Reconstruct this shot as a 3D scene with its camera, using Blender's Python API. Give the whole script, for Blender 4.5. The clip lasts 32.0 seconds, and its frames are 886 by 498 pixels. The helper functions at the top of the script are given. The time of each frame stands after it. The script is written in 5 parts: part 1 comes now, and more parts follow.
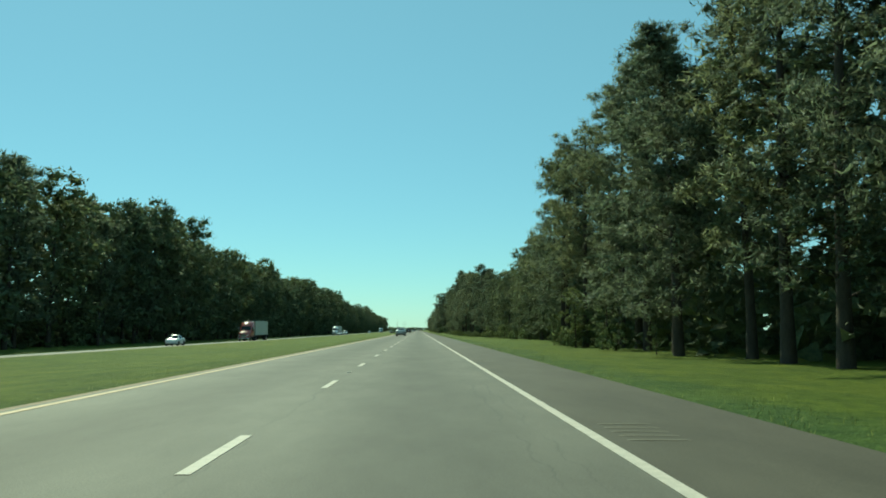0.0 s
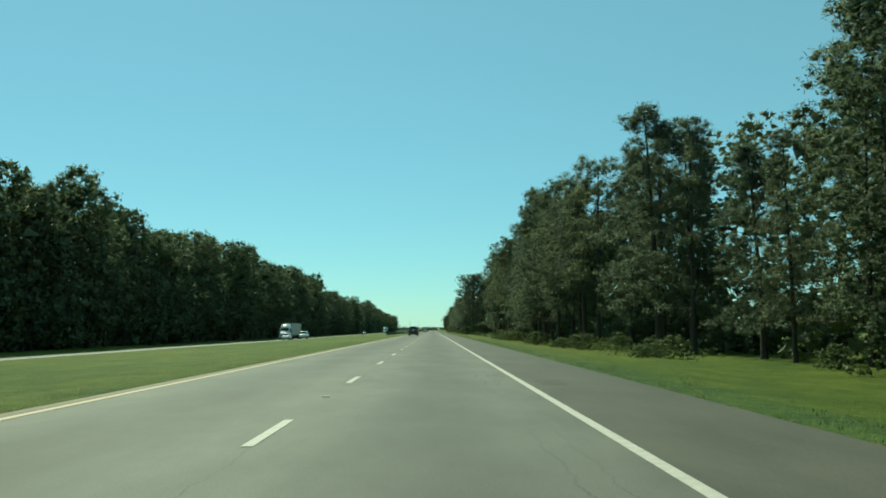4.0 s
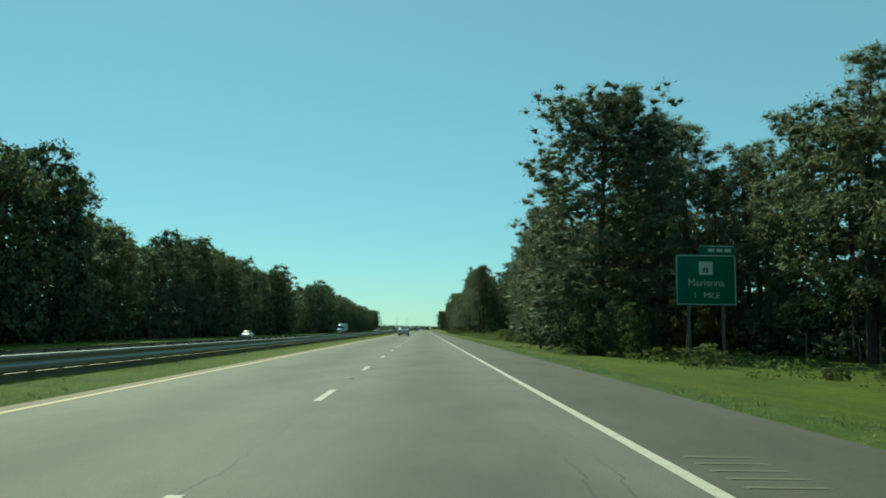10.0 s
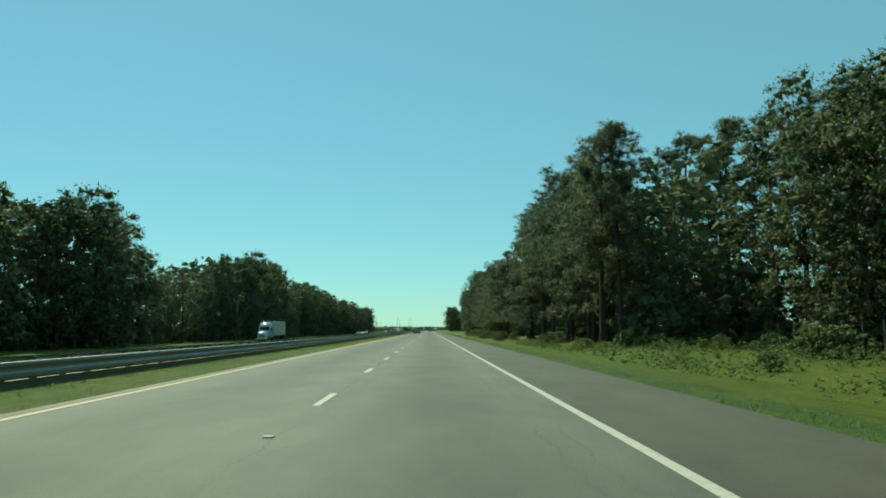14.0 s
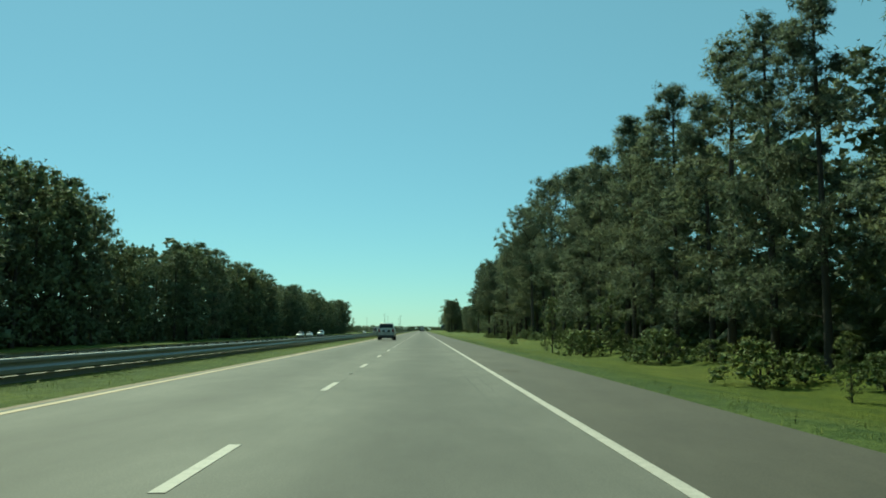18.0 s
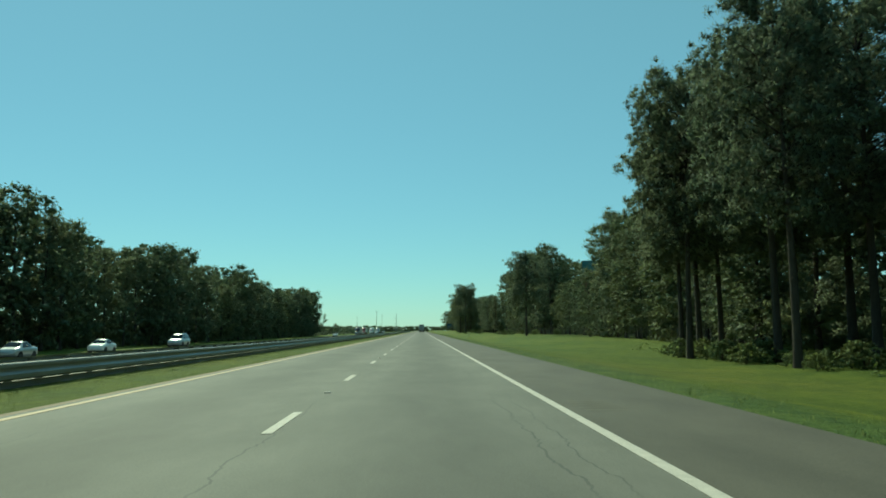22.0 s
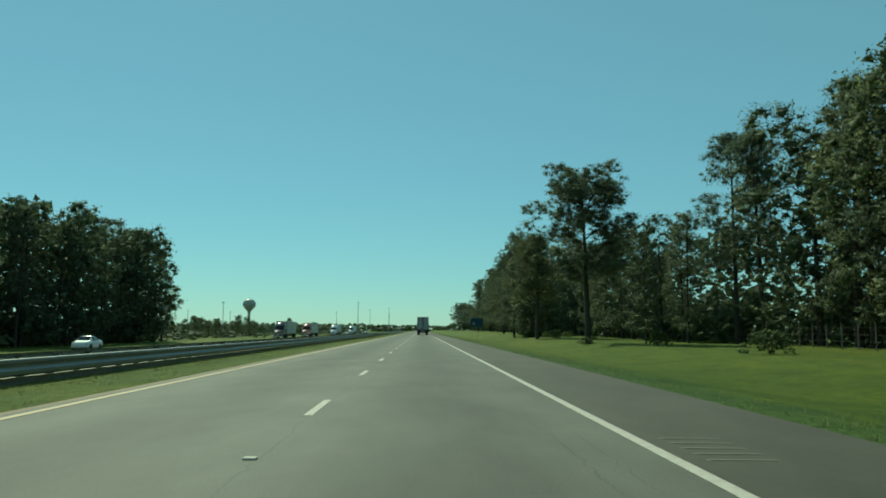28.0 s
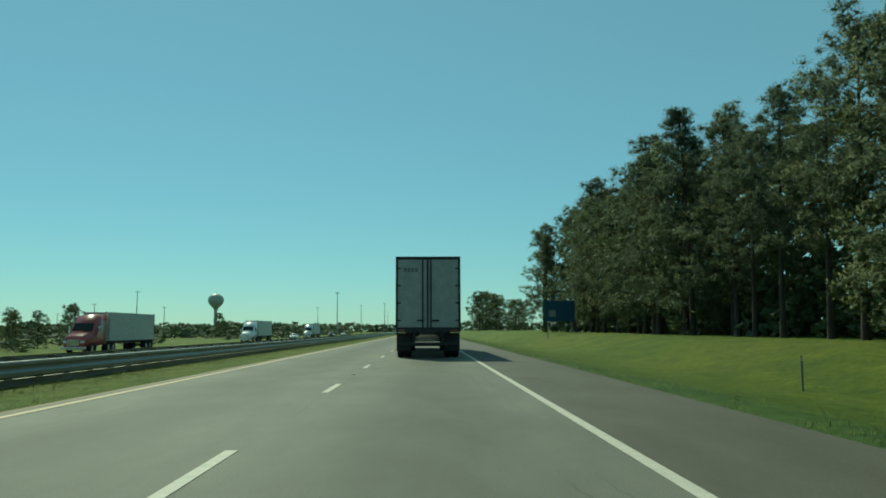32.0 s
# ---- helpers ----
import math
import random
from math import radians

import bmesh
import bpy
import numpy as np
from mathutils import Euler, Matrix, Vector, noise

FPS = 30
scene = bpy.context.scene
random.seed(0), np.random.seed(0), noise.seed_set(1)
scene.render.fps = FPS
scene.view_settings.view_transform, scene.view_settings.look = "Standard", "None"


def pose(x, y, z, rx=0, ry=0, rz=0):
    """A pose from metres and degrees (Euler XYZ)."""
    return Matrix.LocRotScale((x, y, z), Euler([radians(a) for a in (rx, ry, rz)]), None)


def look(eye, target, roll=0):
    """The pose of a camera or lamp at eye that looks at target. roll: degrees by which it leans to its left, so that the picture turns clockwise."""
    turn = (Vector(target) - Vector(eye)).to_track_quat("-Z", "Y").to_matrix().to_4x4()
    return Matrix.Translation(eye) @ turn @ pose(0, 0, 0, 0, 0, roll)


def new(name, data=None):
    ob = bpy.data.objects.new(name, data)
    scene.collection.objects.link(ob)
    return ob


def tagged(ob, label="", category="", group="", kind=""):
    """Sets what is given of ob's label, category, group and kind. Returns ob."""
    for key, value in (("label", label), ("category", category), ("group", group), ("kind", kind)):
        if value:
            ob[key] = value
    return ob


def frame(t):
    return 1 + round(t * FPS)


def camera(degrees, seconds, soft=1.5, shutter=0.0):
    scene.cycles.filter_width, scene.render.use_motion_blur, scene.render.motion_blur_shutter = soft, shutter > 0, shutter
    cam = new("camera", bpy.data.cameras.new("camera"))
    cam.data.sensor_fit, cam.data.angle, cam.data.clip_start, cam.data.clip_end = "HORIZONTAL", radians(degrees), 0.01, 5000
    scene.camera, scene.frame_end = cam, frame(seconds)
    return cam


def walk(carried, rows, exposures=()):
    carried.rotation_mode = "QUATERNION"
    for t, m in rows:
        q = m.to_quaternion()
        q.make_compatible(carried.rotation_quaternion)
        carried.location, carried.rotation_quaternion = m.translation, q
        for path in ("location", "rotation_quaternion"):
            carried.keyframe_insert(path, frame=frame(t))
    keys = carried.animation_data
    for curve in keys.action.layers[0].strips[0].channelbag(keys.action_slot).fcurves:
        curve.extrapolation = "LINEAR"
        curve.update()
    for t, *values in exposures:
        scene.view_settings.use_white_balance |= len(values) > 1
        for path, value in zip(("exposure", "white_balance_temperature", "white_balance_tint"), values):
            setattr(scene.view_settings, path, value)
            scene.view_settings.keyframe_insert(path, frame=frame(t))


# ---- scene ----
# The camera rides along a straight motorway: +y is ahead, x = 0 the middle of the right-hand lane.
cam = camera(59.0, 32.0, soft=1.8)
PATH = [
    (0.0, -0.019, 0.0, 1.11, 5.905, 0.0, -1.777),
    (0.5, 0.114, 19.3, 1.11, 5.955, 0.1, -1.952),
    (1.0, 0.225, 38.35, 1.11, 5.905, 0.2, -1.914),
    (1.5, 0.253, 57.21, 1.11, 5.855, 0.2, -1.876),
    (2.0, 0.231, 75.99, 1.11, 5.855, 0.5, -1.695),
    (2.5, 0.111, 94.82, 1.11, 5.855, 0.5, -1.153),
    (3.0, -0.036, 113.77, 1.11, 5.905, 0.4, -0.683),
    (3.5, -0.037, 132.82, 1.11, 5.905, 0.3, -0.498),
    (5.5, -0.037, 209.89, 1.11, 5.802, 0.0, -1.869),
    (6.0, -0.037, 229.07, 1.11, 5.802, 0.0, -1.612),
    (6.5, -0.036, 248.22, 1.11, 5.852, -0.1, -1.693),
    (7.0, -0.045, 267.36, 1.11, 5.852, -0.3, -1.49),
    (7.5, -0.088, 286.48, 1.11, 5.852, -0.3, -1.145),
    (8.0, -0.149, 305.6, 1.11, 5.852, -0.3, -1.013),
    (8.5, -0.235, 324.72, 1.11, 5.852, -0.2, -1.237),
    (9.0, -0.303, 343.86, 1.11, 5.852, -0.4, -1.034),
    (9.5, -0.275, 363.05, 1.11, 5.852, -0.6, -1.091),
    (10.0, -0.211, 382.32, 1.11, 5.852, -0.6, -1.362),
    (10.5, -0.111, 401.62, 1.11, 5.852, -0.4, -1.633),
    (11.0, -0.022, 420.91, 1.11, 5.852, -0.3, -1.833),
    (11.5, -0.004, 440.15, 1.11, 5.852, 0.0, -1.891),
    (12.0, 0.003, 459.32, 1.11, 5.802, 0.1, -1.735),
    (12.5, 0.039, 478.47, 1.11, 5.852, 0.4, -1.508),
    (13.0, 0.054, 497.66, 1.11, 5.852, 0.4, -1.282),
    (13.5, -0.035, 516.91, 1.11, 5.902, 0.5, -1.208),
    (14.0, -0.153, 536.13, 1.11, 5.902, 0.2, -0.992),
    (14.5, -0.159, 555.28, 1.11, 5.852, 0.2, -0.784),
    (16.5, -0.182, 630.96, 1.11, 5.766, 0.0, -1.607),
    (17.0, -0.188, 649.66, 1.11, 5.816, 0.1, -1.612),
    (17.5, -0.103, 668.28, 1.11, 5.866, -0.1, -1.399),
    (18.0, -0.035, 686.84, 1.11, 5.917, -0.2, -1.541),
    (18.5, -0.029, 705.45, 1.11, 5.917, -0.1, -1.612),
    (19.0, -0.038, 724.16, 1.11, 5.866, 0.1, -1.612),
    (19.5, -0.045, 742.94, 1.11, 5.917, 0.2, -1.543),
    (20.0, -0.055, 761.78, 1.11, 5.917, 0.3, -1.544),
    (20.5, -0.085, 780.64, 1.11, 5.866, 0.5, -1.475),
    (21.0, -0.114, 799.49, 1.11, 5.917, 0.4, -1.406),
    (21.5, -0.122, 818.32, 1.11, 5.917, 0.5, -1.496),
    (22.0, -0.139, 837.11, 1.11, 5.917, 0.4, -1.586),
    (22.5, -0.213, 855.85, 1.11, 5.816, 0.3, -1.393),
    (23.0, -0.29, 874.54, 1.11, 5.816, 0.2, -1.199),
    (23.5, -0.32, 893.17, 1.11, 5.816, 0.2, -1.234),
    (24.0, -0.337, 911.74, 1.11, 5.816, 0.3, -1.199),
    (24.5, -0.359, 930.28, 1.11, 5.917, 0.2, -1.369),
    (25.0, -0.383, 948.86, 1.11, 5.866, 0.1, -1.539),
    (25.5, -0.381, 967.48, 1.11, 5.866, 0.1, -1.496),
    (27.5, -0.373, 1042.44, 1.11, 5.861, 0.0, -1.726),
    (28.0, -0.371, 1061.18, 1.11, 5.911, -0.2, -1.612),
    (28.5, -0.285, 1079.93, 1.11, 5.961, -0.2, -1.526),
    (29.0, -0.199, 1098.72, 1.11, 6.011, 0.0, -1.725),
    (29.5, -0.096, 1117.5, 1.11, 6.062, 0.1, -1.781),
    (30.0, -0.026, 1136.26, 1.11, 5.961, 0.3, -1.838),
    (30.5, -0.038, 1154.95, 1.11, 5.911, 0.2, -1.824),
    (31.0, -0.047, 1173.59, 1.11, 5.861, 0.2, -1.667),
    (31.5, -0.041, 1192.19, 1.11, 5.861, 0.2, -1.51),
    (32.0, -0.032, 1210.76, 1.11, 5.911, 0.2, -1.282),
]
walk(cam, [(t, pose(x, y, z, 90 + pitch, roll, yaw)) for t, x, y, z, pitch, roll, yaw in PATH],
     exposures=((0, 0.3, 7420, -29), (10, 0.2, 7420, -29), (20, 0.16, 7380, -30), (25, -0.04, 7330, -30), (32, -0.11, 7330, -30)))

# ---- light: a clear afternoon, the sun high ahead and a little to the left ----
SUN_ELEVATION, SUN_LEFT = radians(44), radians(24)
sun_way = Vector((-math.sin(SUN_LEFT) * math.cos(SUN_ELEVATION), math.cos(SUN_LEFT) * math.cos(SUN_ELEVATION), math.sin(SUN_ELEVATION)))
world = bpy.data.worlds.new("sky")
scene.world = world
world.use_nodes = True
wn = world.node_tree.nodes
sky = wn.new("ShaderNodeTexSky")
sky.sky_type, sky.sun_disc = "NISHITA", False
sky.sun_elevation, sky.sun_rotation = SUN_ELEVATION, -SUN_LEFT
sky.air_density, sky.dust_density, sky.ozone_density = 1.0, 0.1, 4.5
# a thin even summer haze over the whole sky
haze = wn.new("ShaderNodeMix")
haze.data_type = "RGBA"
haze.inputs[0].default_value = 0.4
haze.inputs[7].default_value = (3.45, 6.2, 7.9, 1)
cool = wn.new("ShaderNodeMix")
cool.data_type, cool.blend_type = "RGBA", "MULTIPLY"
cool.inputs[0].default_value = 1.0
cool.inputs[7].default_value = (0.74, 0.98, 1.16, 1)
world.node_tree.links.new(sky.outputs[0], cool.inputs[6])
world.node_tree.links.new(cool.outputs[2], haze.inputs[6])
world.node_tree.links.new(haze.outputs[2], wn["Background"].inputs["Color"])
wn["Background"].inputs["Strength"].default_value = 0.086
sun = new("sun", bpy.data.lights.new("sun", "SUN"))
sun.data.energy, sun.data.angle, sun.data.color = 3.5, radians(0.55), (1.0, 0.95, 0.86)
sun.matrix_world = look(sun_way * 100, (0, 0, 0))


# ---- materials ----
def material(name, rough=0.6, metal=0.0, spec=0.5):
    m = bpy.data.materials.new(name)
    m.use_nodes = True
    b = m.node_tree.nodes["Principled BSDF"]
    b.inputs["Roughness"].default_value, b.inputs["Metallic"].default_value = rough, metal
    b.inputs["Specular IOR Level"].default_value = spec
    return m, m.node_tree, b


def noise_of(tree, scale, detail=4, rough=0.55, stretch=(1, 1, 1), coords="Object"):
    c, mp, n = tree.nodes.new("ShaderNodeTexCoord"), tree.nodes.new("ShaderNodeMapping"), tree.nodes.new("ShaderNodeTexNoise")
    mp.inputs["Scale"].default_value = stretch
    n.inputs["Scale"].default_value, n.inputs["Detail"].default_value, n.inputs["Roughness"].default_value = scale, detail, rough
    tree.links.new(c.outputs[coords], mp.inputs[0])
    tree.links.new(mp.outputs[0], n.inputs["Vector"])
    return n.outputs["Fac"]


def ramp(tree, fac, stops):
    r = tree.nodes.new("ShaderNodeValToRGB")
    while len(r.color_ramp.elements) < len(stops):
        r.color_ramp.elements.new(0.5)
    for e, (p, c) in zip(r.color_ramp.elements, stops):
        e.position, e.color = p, (*c, 1)
    tree.links.new(fac, r.inputs[0])
    return r.outputs[0]


def mixed(tree, a, b, fac, how="MIX"):
    m = tree.nodes.new("ShaderNodeMix")
    m.data_type, m.blend_type = "RGBA", how
    for s, v in ((m.inputs[0], fac), (m.inputs[6], a), (m.inputs[7], b)):
        if isinstance(v, (int, float)):
            s.default_value = v
        elif isinstance(v, tuple):
            s.default_value = (*v, 1)
        else:
            tree.links.new(v, s)
    return m.outputs[2]


def bump(tree, b, height, strength, distance):
    n = tree.nodes.new("ShaderNodeBump")
    n.inputs["Strength"].default_value, n.inputs["Distance"].default_value = strength, distance
    tree.links.new(height, n.inputs["Height"])
    tree.links.new(n.outputs[0], b.inputs["Normal"])


def two_tone(name, low, high, scale, rough=0.6, metal=0.0, fine=9.0, relief=0.2, depth=0.01, spec=0.4, stretch=(1, 1, 1)):
    """A surface between two colours, mottled at two scales, with fine relief."""
    m, t, b = material(name, rough, metal, spec)
    coarse, small = noise_of(t, scale, 5, 0.6, stretch), noise_of(t, scale * fine, 3, 0.6, stretch)
    c = mixed(t, ramp(t, coarse, ((0.32, low), (0.7, high))), ramp(t, small, ((0.3, low), (0.72, high))), 0.45)
    t.links.new(c, b.inputs["Base Color"])
    if relief:
        bump(t, b, small, relief, depth)
    return m


def plain(name, colour, rough=0.5, metal=0.0, spec=0.5, coat=0.0):
    m, t, b = material(name, rough, metal, spec)
    dirt = noise_of(t, 3.0, 5, 0.6)
    c = mixed(t, colour, tuple(v * 0.72 for v in colour), ramp(t, dirt, ((0.4, (0, 0, 0)), (0.75, (1, 1, 1)))))
    t.links.new(c, b.inputs["Base Color"])
    b.inputs["Coat Weight"].default_value = coat
    return m


def asphalt(name, low, high, across=True):
    m, t, b = material(name, 0.75, 0, 0.35)
    wide = noise_of(t, 0.09, 4, 0.6, (1, 0.12, 1))
    patch = noise_of(t, 0.8, 5, 0.65, (1, 0.35, 1))
    grit = noise_of(t, 55, 2, 0.7)
    c = ramp(t, wide, ((0.3, low), (0.72, high)))
    c = mixed(t, c, ramp(t, patch, ((0.3, (0.72, 0.72, 0.72)), (0.7, (1.12, 1.12, 1.12)))), 1.0, "MULTIPLY")
    c = mixed(t, c, ramp(t, grit, ((0.3, (0.7, 0.7, 0.7)), (0.7, (1.3, 1.3, 1.3)))), 0.8, "MULTIPLY")
    if across:
        # wheel tracks polished lighter, an oil-darkened strip along the middle of each lane
        co, sep = t.nodes.new("ShaderNodeTexCoord"), t.nodes.new("ShaderNodeSeparateXYZ")
        t.links.new(co.outputs["Object"], sep.inputs[0])
        a = t.nodes.new("ShaderNodeMath")
        a.operation = "MULTIPLY_ADD"
        t.links.new(sep.outputs[0], a.inputs[0])
        a.inputs[1].default_value, a.inputs[2].default_value = 2 * math.pi / 3.66, 0
        s = t.nodes.new("ShaderNodeMath")
        s.operation = "COSINE"
        t.links.new(a.outputs[0], s.inputs[0])
        h = t.nodes.new("ShaderNodeMath")
        h.operation = "MULTIPLY_ADD"
        t.links.new(s.outputs[0], h.inputs[0])
        h.inputs[1].default_value, h.inputs[2].default_value = 0.5, 0.5
        c = mixed(t, c, ramp(t, h.outputs[0], ((0.2, (1.08, 1.08, 1.08)), (0.98, (0.72, 0.72, 0.72)))), 0.9, "MULTIPLY")
        # meandering sealed cracks along the wheel track and the lane joint
        wob = noise_of(t, 0.6, 4, 0.7, (0, 1, 0))
        for at_x, wide in ((1.02, 0.014), (1.3, 0.01), (-1.76, 0.012), (-4.4, 0.008)):
            d = t.nodes.new("ShaderNodeMath")
            d.operation = "MULTIPLY_ADD"
            t.links.new(wob, d.inputs[0])
            d.inputs[1].default_value, d.inputs[2].default_value = 0.5, at_x - 0.25
            e, f, g = (t.nodes.new("ShaderNodeMath") for _ in range(3))
            e.operation, f.operation, g.operation = "SUBTRACT", "ABSOLUTE", "LESS_THAN"
            t.links.new(sep.outputs[0], e.inputs[0])
            t.links.new(d.outputs[0], e.inputs[1])
            t.links.new(e.outputs[0], f.inputs[0])
            t.links.new(f.outputs[0], g.inputs[0])
            g.inputs[1].default_value = wide
            gap = t.nodes.new("ShaderNodeMath")
            gap.operation = "MULTIPLY"
            t.links.new(g.outputs[0], gap.inputs[0])
            t.links.new(ramp(t, noise_of(t, 0.12, 3, 0.6, (0, 1, 0)), ((0.45, (0, 0, 0)), (0.6, (0.7, 0.7, 0.7)))), gap.inputs[1])
            c = mixed(t, c, (0.06, 0.06, 0.055), gap.outputs[0])
    t.links.new(c, b.inputs["Base Color"])
    bump(t, b, grit, 0.35, 0.006)
    return m


def leafy(name, low, high, through_light, rough=0.75):
    """Foliage: each leaf a shade of its own, each tree a tone of its own, light passing through."""
    m, t, b = material(name, rough, 0, 0.3)
    g, o = t.nodes.new("ShaderNodeNewGeometry"), t.nodes.new("ShaderNodeObjectInfo")
    c = ramp(t, g.outputs["Random Per Island"], ((0.0, low), (1.0, high)))
    c = mixed(t, c, ramp(t, noise_of(t, 0.35, 3), ((0.3, (0.75, 0.8, 0.75)), (0.7, (1.2, 1.15, 1.1)))), 1.0, "MULTIPLY")
    c = mixed(t, c, ramp(t, o.outputs["Random"], ((0.0, (0.78, 0.84, 0.86)), (0.6, (1.0, 1.0, 1.0)), (1.0, (1.22, 1.14, 0.95)))), 1.0, "MULTIPLY")
    leaves = noise_of(t, 5.0, 4, 0.75)
    c = mixed(t, c, ramp(t, leaves, ((0.34, (0.6, 0.62, 0.64)), (0.68, (1.25, 1.22, 1.18)))), 1.0, "MULTIPLY")
    bump(t, b, leaves, 0.8, 0.15)
    t.links.new(c, b.inputs["Base Color"])
    tr, mx = t.nodes.new("ShaderNodeBsdfTranslucent"), t.nodes.new("ShaderNodeAddShader")
    t.links.new(mixed(t, c, (through_light,) * 3, 1.0, "MULTIPLY"), tr.inputs[0])
    t.links.new(b.outputs[0], mx.inputs[0])
    t.links.new(tr.outputs[0], mx.inputs[1])
    t.links.new(mx.outputs[0], t.nodes["Material Output"].inputs[0])
    return m


ROAD = asphalt("road_asphalt", (0.124, 0.114, 0.095), (0.17, 0.157, 0.131))
SHOULDER = asphalt("shoulder_asphalt", (0.08, 0.069, 0.053), (0.114, 0.098, 0.075), False)
WHITE_LINE = two_tone("worn_white_paint", (0.43, 0.38, 0.33), (0.68, 0.6, 0.53), 6, 0.7)
YELLOW_LINE = two_tone("worn_yellow_paint", (0.5, 0.35, 0.21), (0.66, 0.48, 0.32), 6, 0.7)
GRAVEL = two_tone("sandy_gravel", (0.22, 0.15, 0.1), (0.42, 0.32, 0.23), 3, 0.9, relief=0.6, depth=0.02)
BARK = two_tone("pine_bark", (0.035, 0.027, 0.021), (0.1, 0.076, 0.058), 5, 0.95, relief=0.8, depth=0.03, stretch=(1, 1, 0.3))
PINE_LEAF = leafy("pine_needles", (0.092, 0.107, 0.072), (0.112, 0.129, 0.085), 1.45)
LEAF = leafy("broad_leaves", (0.082, 0.1, 0.058), (0.1, 0.12, 0.068), 1.15)
SHRUB_LEAF = leafy("shrub_leaves", (0.11, 0.14, 0.058), (0.16, 0.19, 0.085), 0.8)
WEED_LEAF = leafy("weed_leaves", (0.125, 0.155, 0.045), (0.19, 0.21, 0.075), 0.9)
GRASS_BLADE = leafy("grass_blades", (0.085, 0.115, 0.02), (0.15, 0.175, 0.055), 0.6)


def grass_ground():
    m, t, b = material("mown_grass", 0.85, 0, 0.15)
    big, mid, fine = noise_of(t, 0.05, 4, 0.6, (1, 0.5, 1)), noise_of(t, 0.55, 5, 0.65, (1, 0.6, 1)), noise_of(t, 14, 4, 0.75)
    tuft = noise_of(t, 2.6, 4, 0.7)
    c = ramp(t, big, ((0.3, (0.08, 0.12, 0.02)), (0.55, (0.122, 0.15, 0.027)), (0.75, (0.158, 0.162, 0.036))))
    c = mixed(t, c, ramp(t, mid, ((0.28, (0.6, 0.72, 0.7)), (0.72, (1.3, 1.18, 1.0)))), 1.0, "MULTIPLY")
    c = mixed(t, c, ramp(t, tuft, ((0.3, (0.62, 0.7, 0.66)), (0.7, (1.25, 1.2, 1.15)))), 1.0, "MULTIPLY")
    c = mixed(t, c, ramp(t, fine, ((0.25, (0.5, 0.55, 0.5)), (0.75, (1.5, 1.45, 1.4)))), 1.0, "MULTIPLY")
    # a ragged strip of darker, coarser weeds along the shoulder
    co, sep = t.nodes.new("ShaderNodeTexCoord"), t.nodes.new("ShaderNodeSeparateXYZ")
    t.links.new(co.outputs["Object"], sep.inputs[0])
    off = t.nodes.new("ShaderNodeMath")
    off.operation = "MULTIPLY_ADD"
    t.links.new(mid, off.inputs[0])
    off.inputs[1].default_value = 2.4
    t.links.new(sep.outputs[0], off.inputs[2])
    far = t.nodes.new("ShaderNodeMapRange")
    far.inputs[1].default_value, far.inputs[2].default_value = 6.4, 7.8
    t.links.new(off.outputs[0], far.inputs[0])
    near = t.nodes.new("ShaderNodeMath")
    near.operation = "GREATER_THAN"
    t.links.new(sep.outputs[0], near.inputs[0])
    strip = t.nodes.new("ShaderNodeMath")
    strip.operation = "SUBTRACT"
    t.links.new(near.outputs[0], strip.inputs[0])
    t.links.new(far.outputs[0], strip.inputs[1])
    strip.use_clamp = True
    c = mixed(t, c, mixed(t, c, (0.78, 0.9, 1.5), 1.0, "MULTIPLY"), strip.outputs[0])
    t.links.new(c, b.inputs["Base Color"])
    lumps = t.nodes.new("ShaderNodeMath")
    lumps.operation = "MULTIPLY_ADD"
    lumps.inputs[1].default_value = 2.0
    t.links.new(tuft, lumps.inputs[0])
    t.links.new(fine, lumps.inputs[2])
    bump(t, b, lumps.outputs[0], 0.9, 0.08)
    return m


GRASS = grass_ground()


# ---- builders ----
def mesh_of(name, verts, faces, mats, smooth=False):
    me = bpy.data.meshes.new(name)
    verts, faces = np.asarray(verts, dtype=np.float32), np.asarray(faces, dtype=np.int32)
    n, k = faces.shape
    me.vertices.add(len(verts))
    me.vertices.foreach_set("co", verts.ravel())
    me.loops.add(n * k)
    me.loops.foreach_set("vertex_index", faces.ravel())
    me.polygons.add(n)
    me.polygons.foreach_set("loop_start", np.arange(0, n * k, k, dtype=np.int32))
    me.update(calc_edges=True)
    me.validate()
    me.polygons.foreach_set("use_smooth", np.full(n, smooth))
    for m in mats if isinstance(mats, (list, tuple)) else [mats]:
        me.materials.append(m)
    return me


def part(name, bm, mat, parent=None, label="", smooth=False):
    me = bpy.data.meshes.new(name)
    bm.to_mesh(me)
    bm.free()
    me.materials.append(mat)
    if smooth:
        me.polygons.foreach_set("use_smooth", np.ones(len(me.polygons), dtype=bool))
    return hang(name, me, parent, label)


def hang(name, me, parent=None, label="", at=None):
    ob = new(name, me)
    if parent:
        ob.parent = parent
    if at is not None:
        ob.matrix_basis = at
    if label:
        ob["label"] = label
    return ob


def box(bm, x0, x1, y0, y1, z0, z1, bevel=0.0):
    got = bmesh.ops.create_cube(bm, size=1, matrix=Matrix.LocRotScale(((x0 + x1) / 2, (y0 + y1) / 2, (z0 + z1) / 2), None, (x1 - x0, y1 - y0, z1 - z0)))
    if bevel:
        edges = list({e for v in got["verts"] for e in v.link_edges})
        bmesh.ops.bevel(bm, geom=edges, offset=bevel, segments=2, affect="EDGES", profile=0.6)
    return bm


def boxed(*a, **k):
    return box(bmesh.new(), *a, **k)


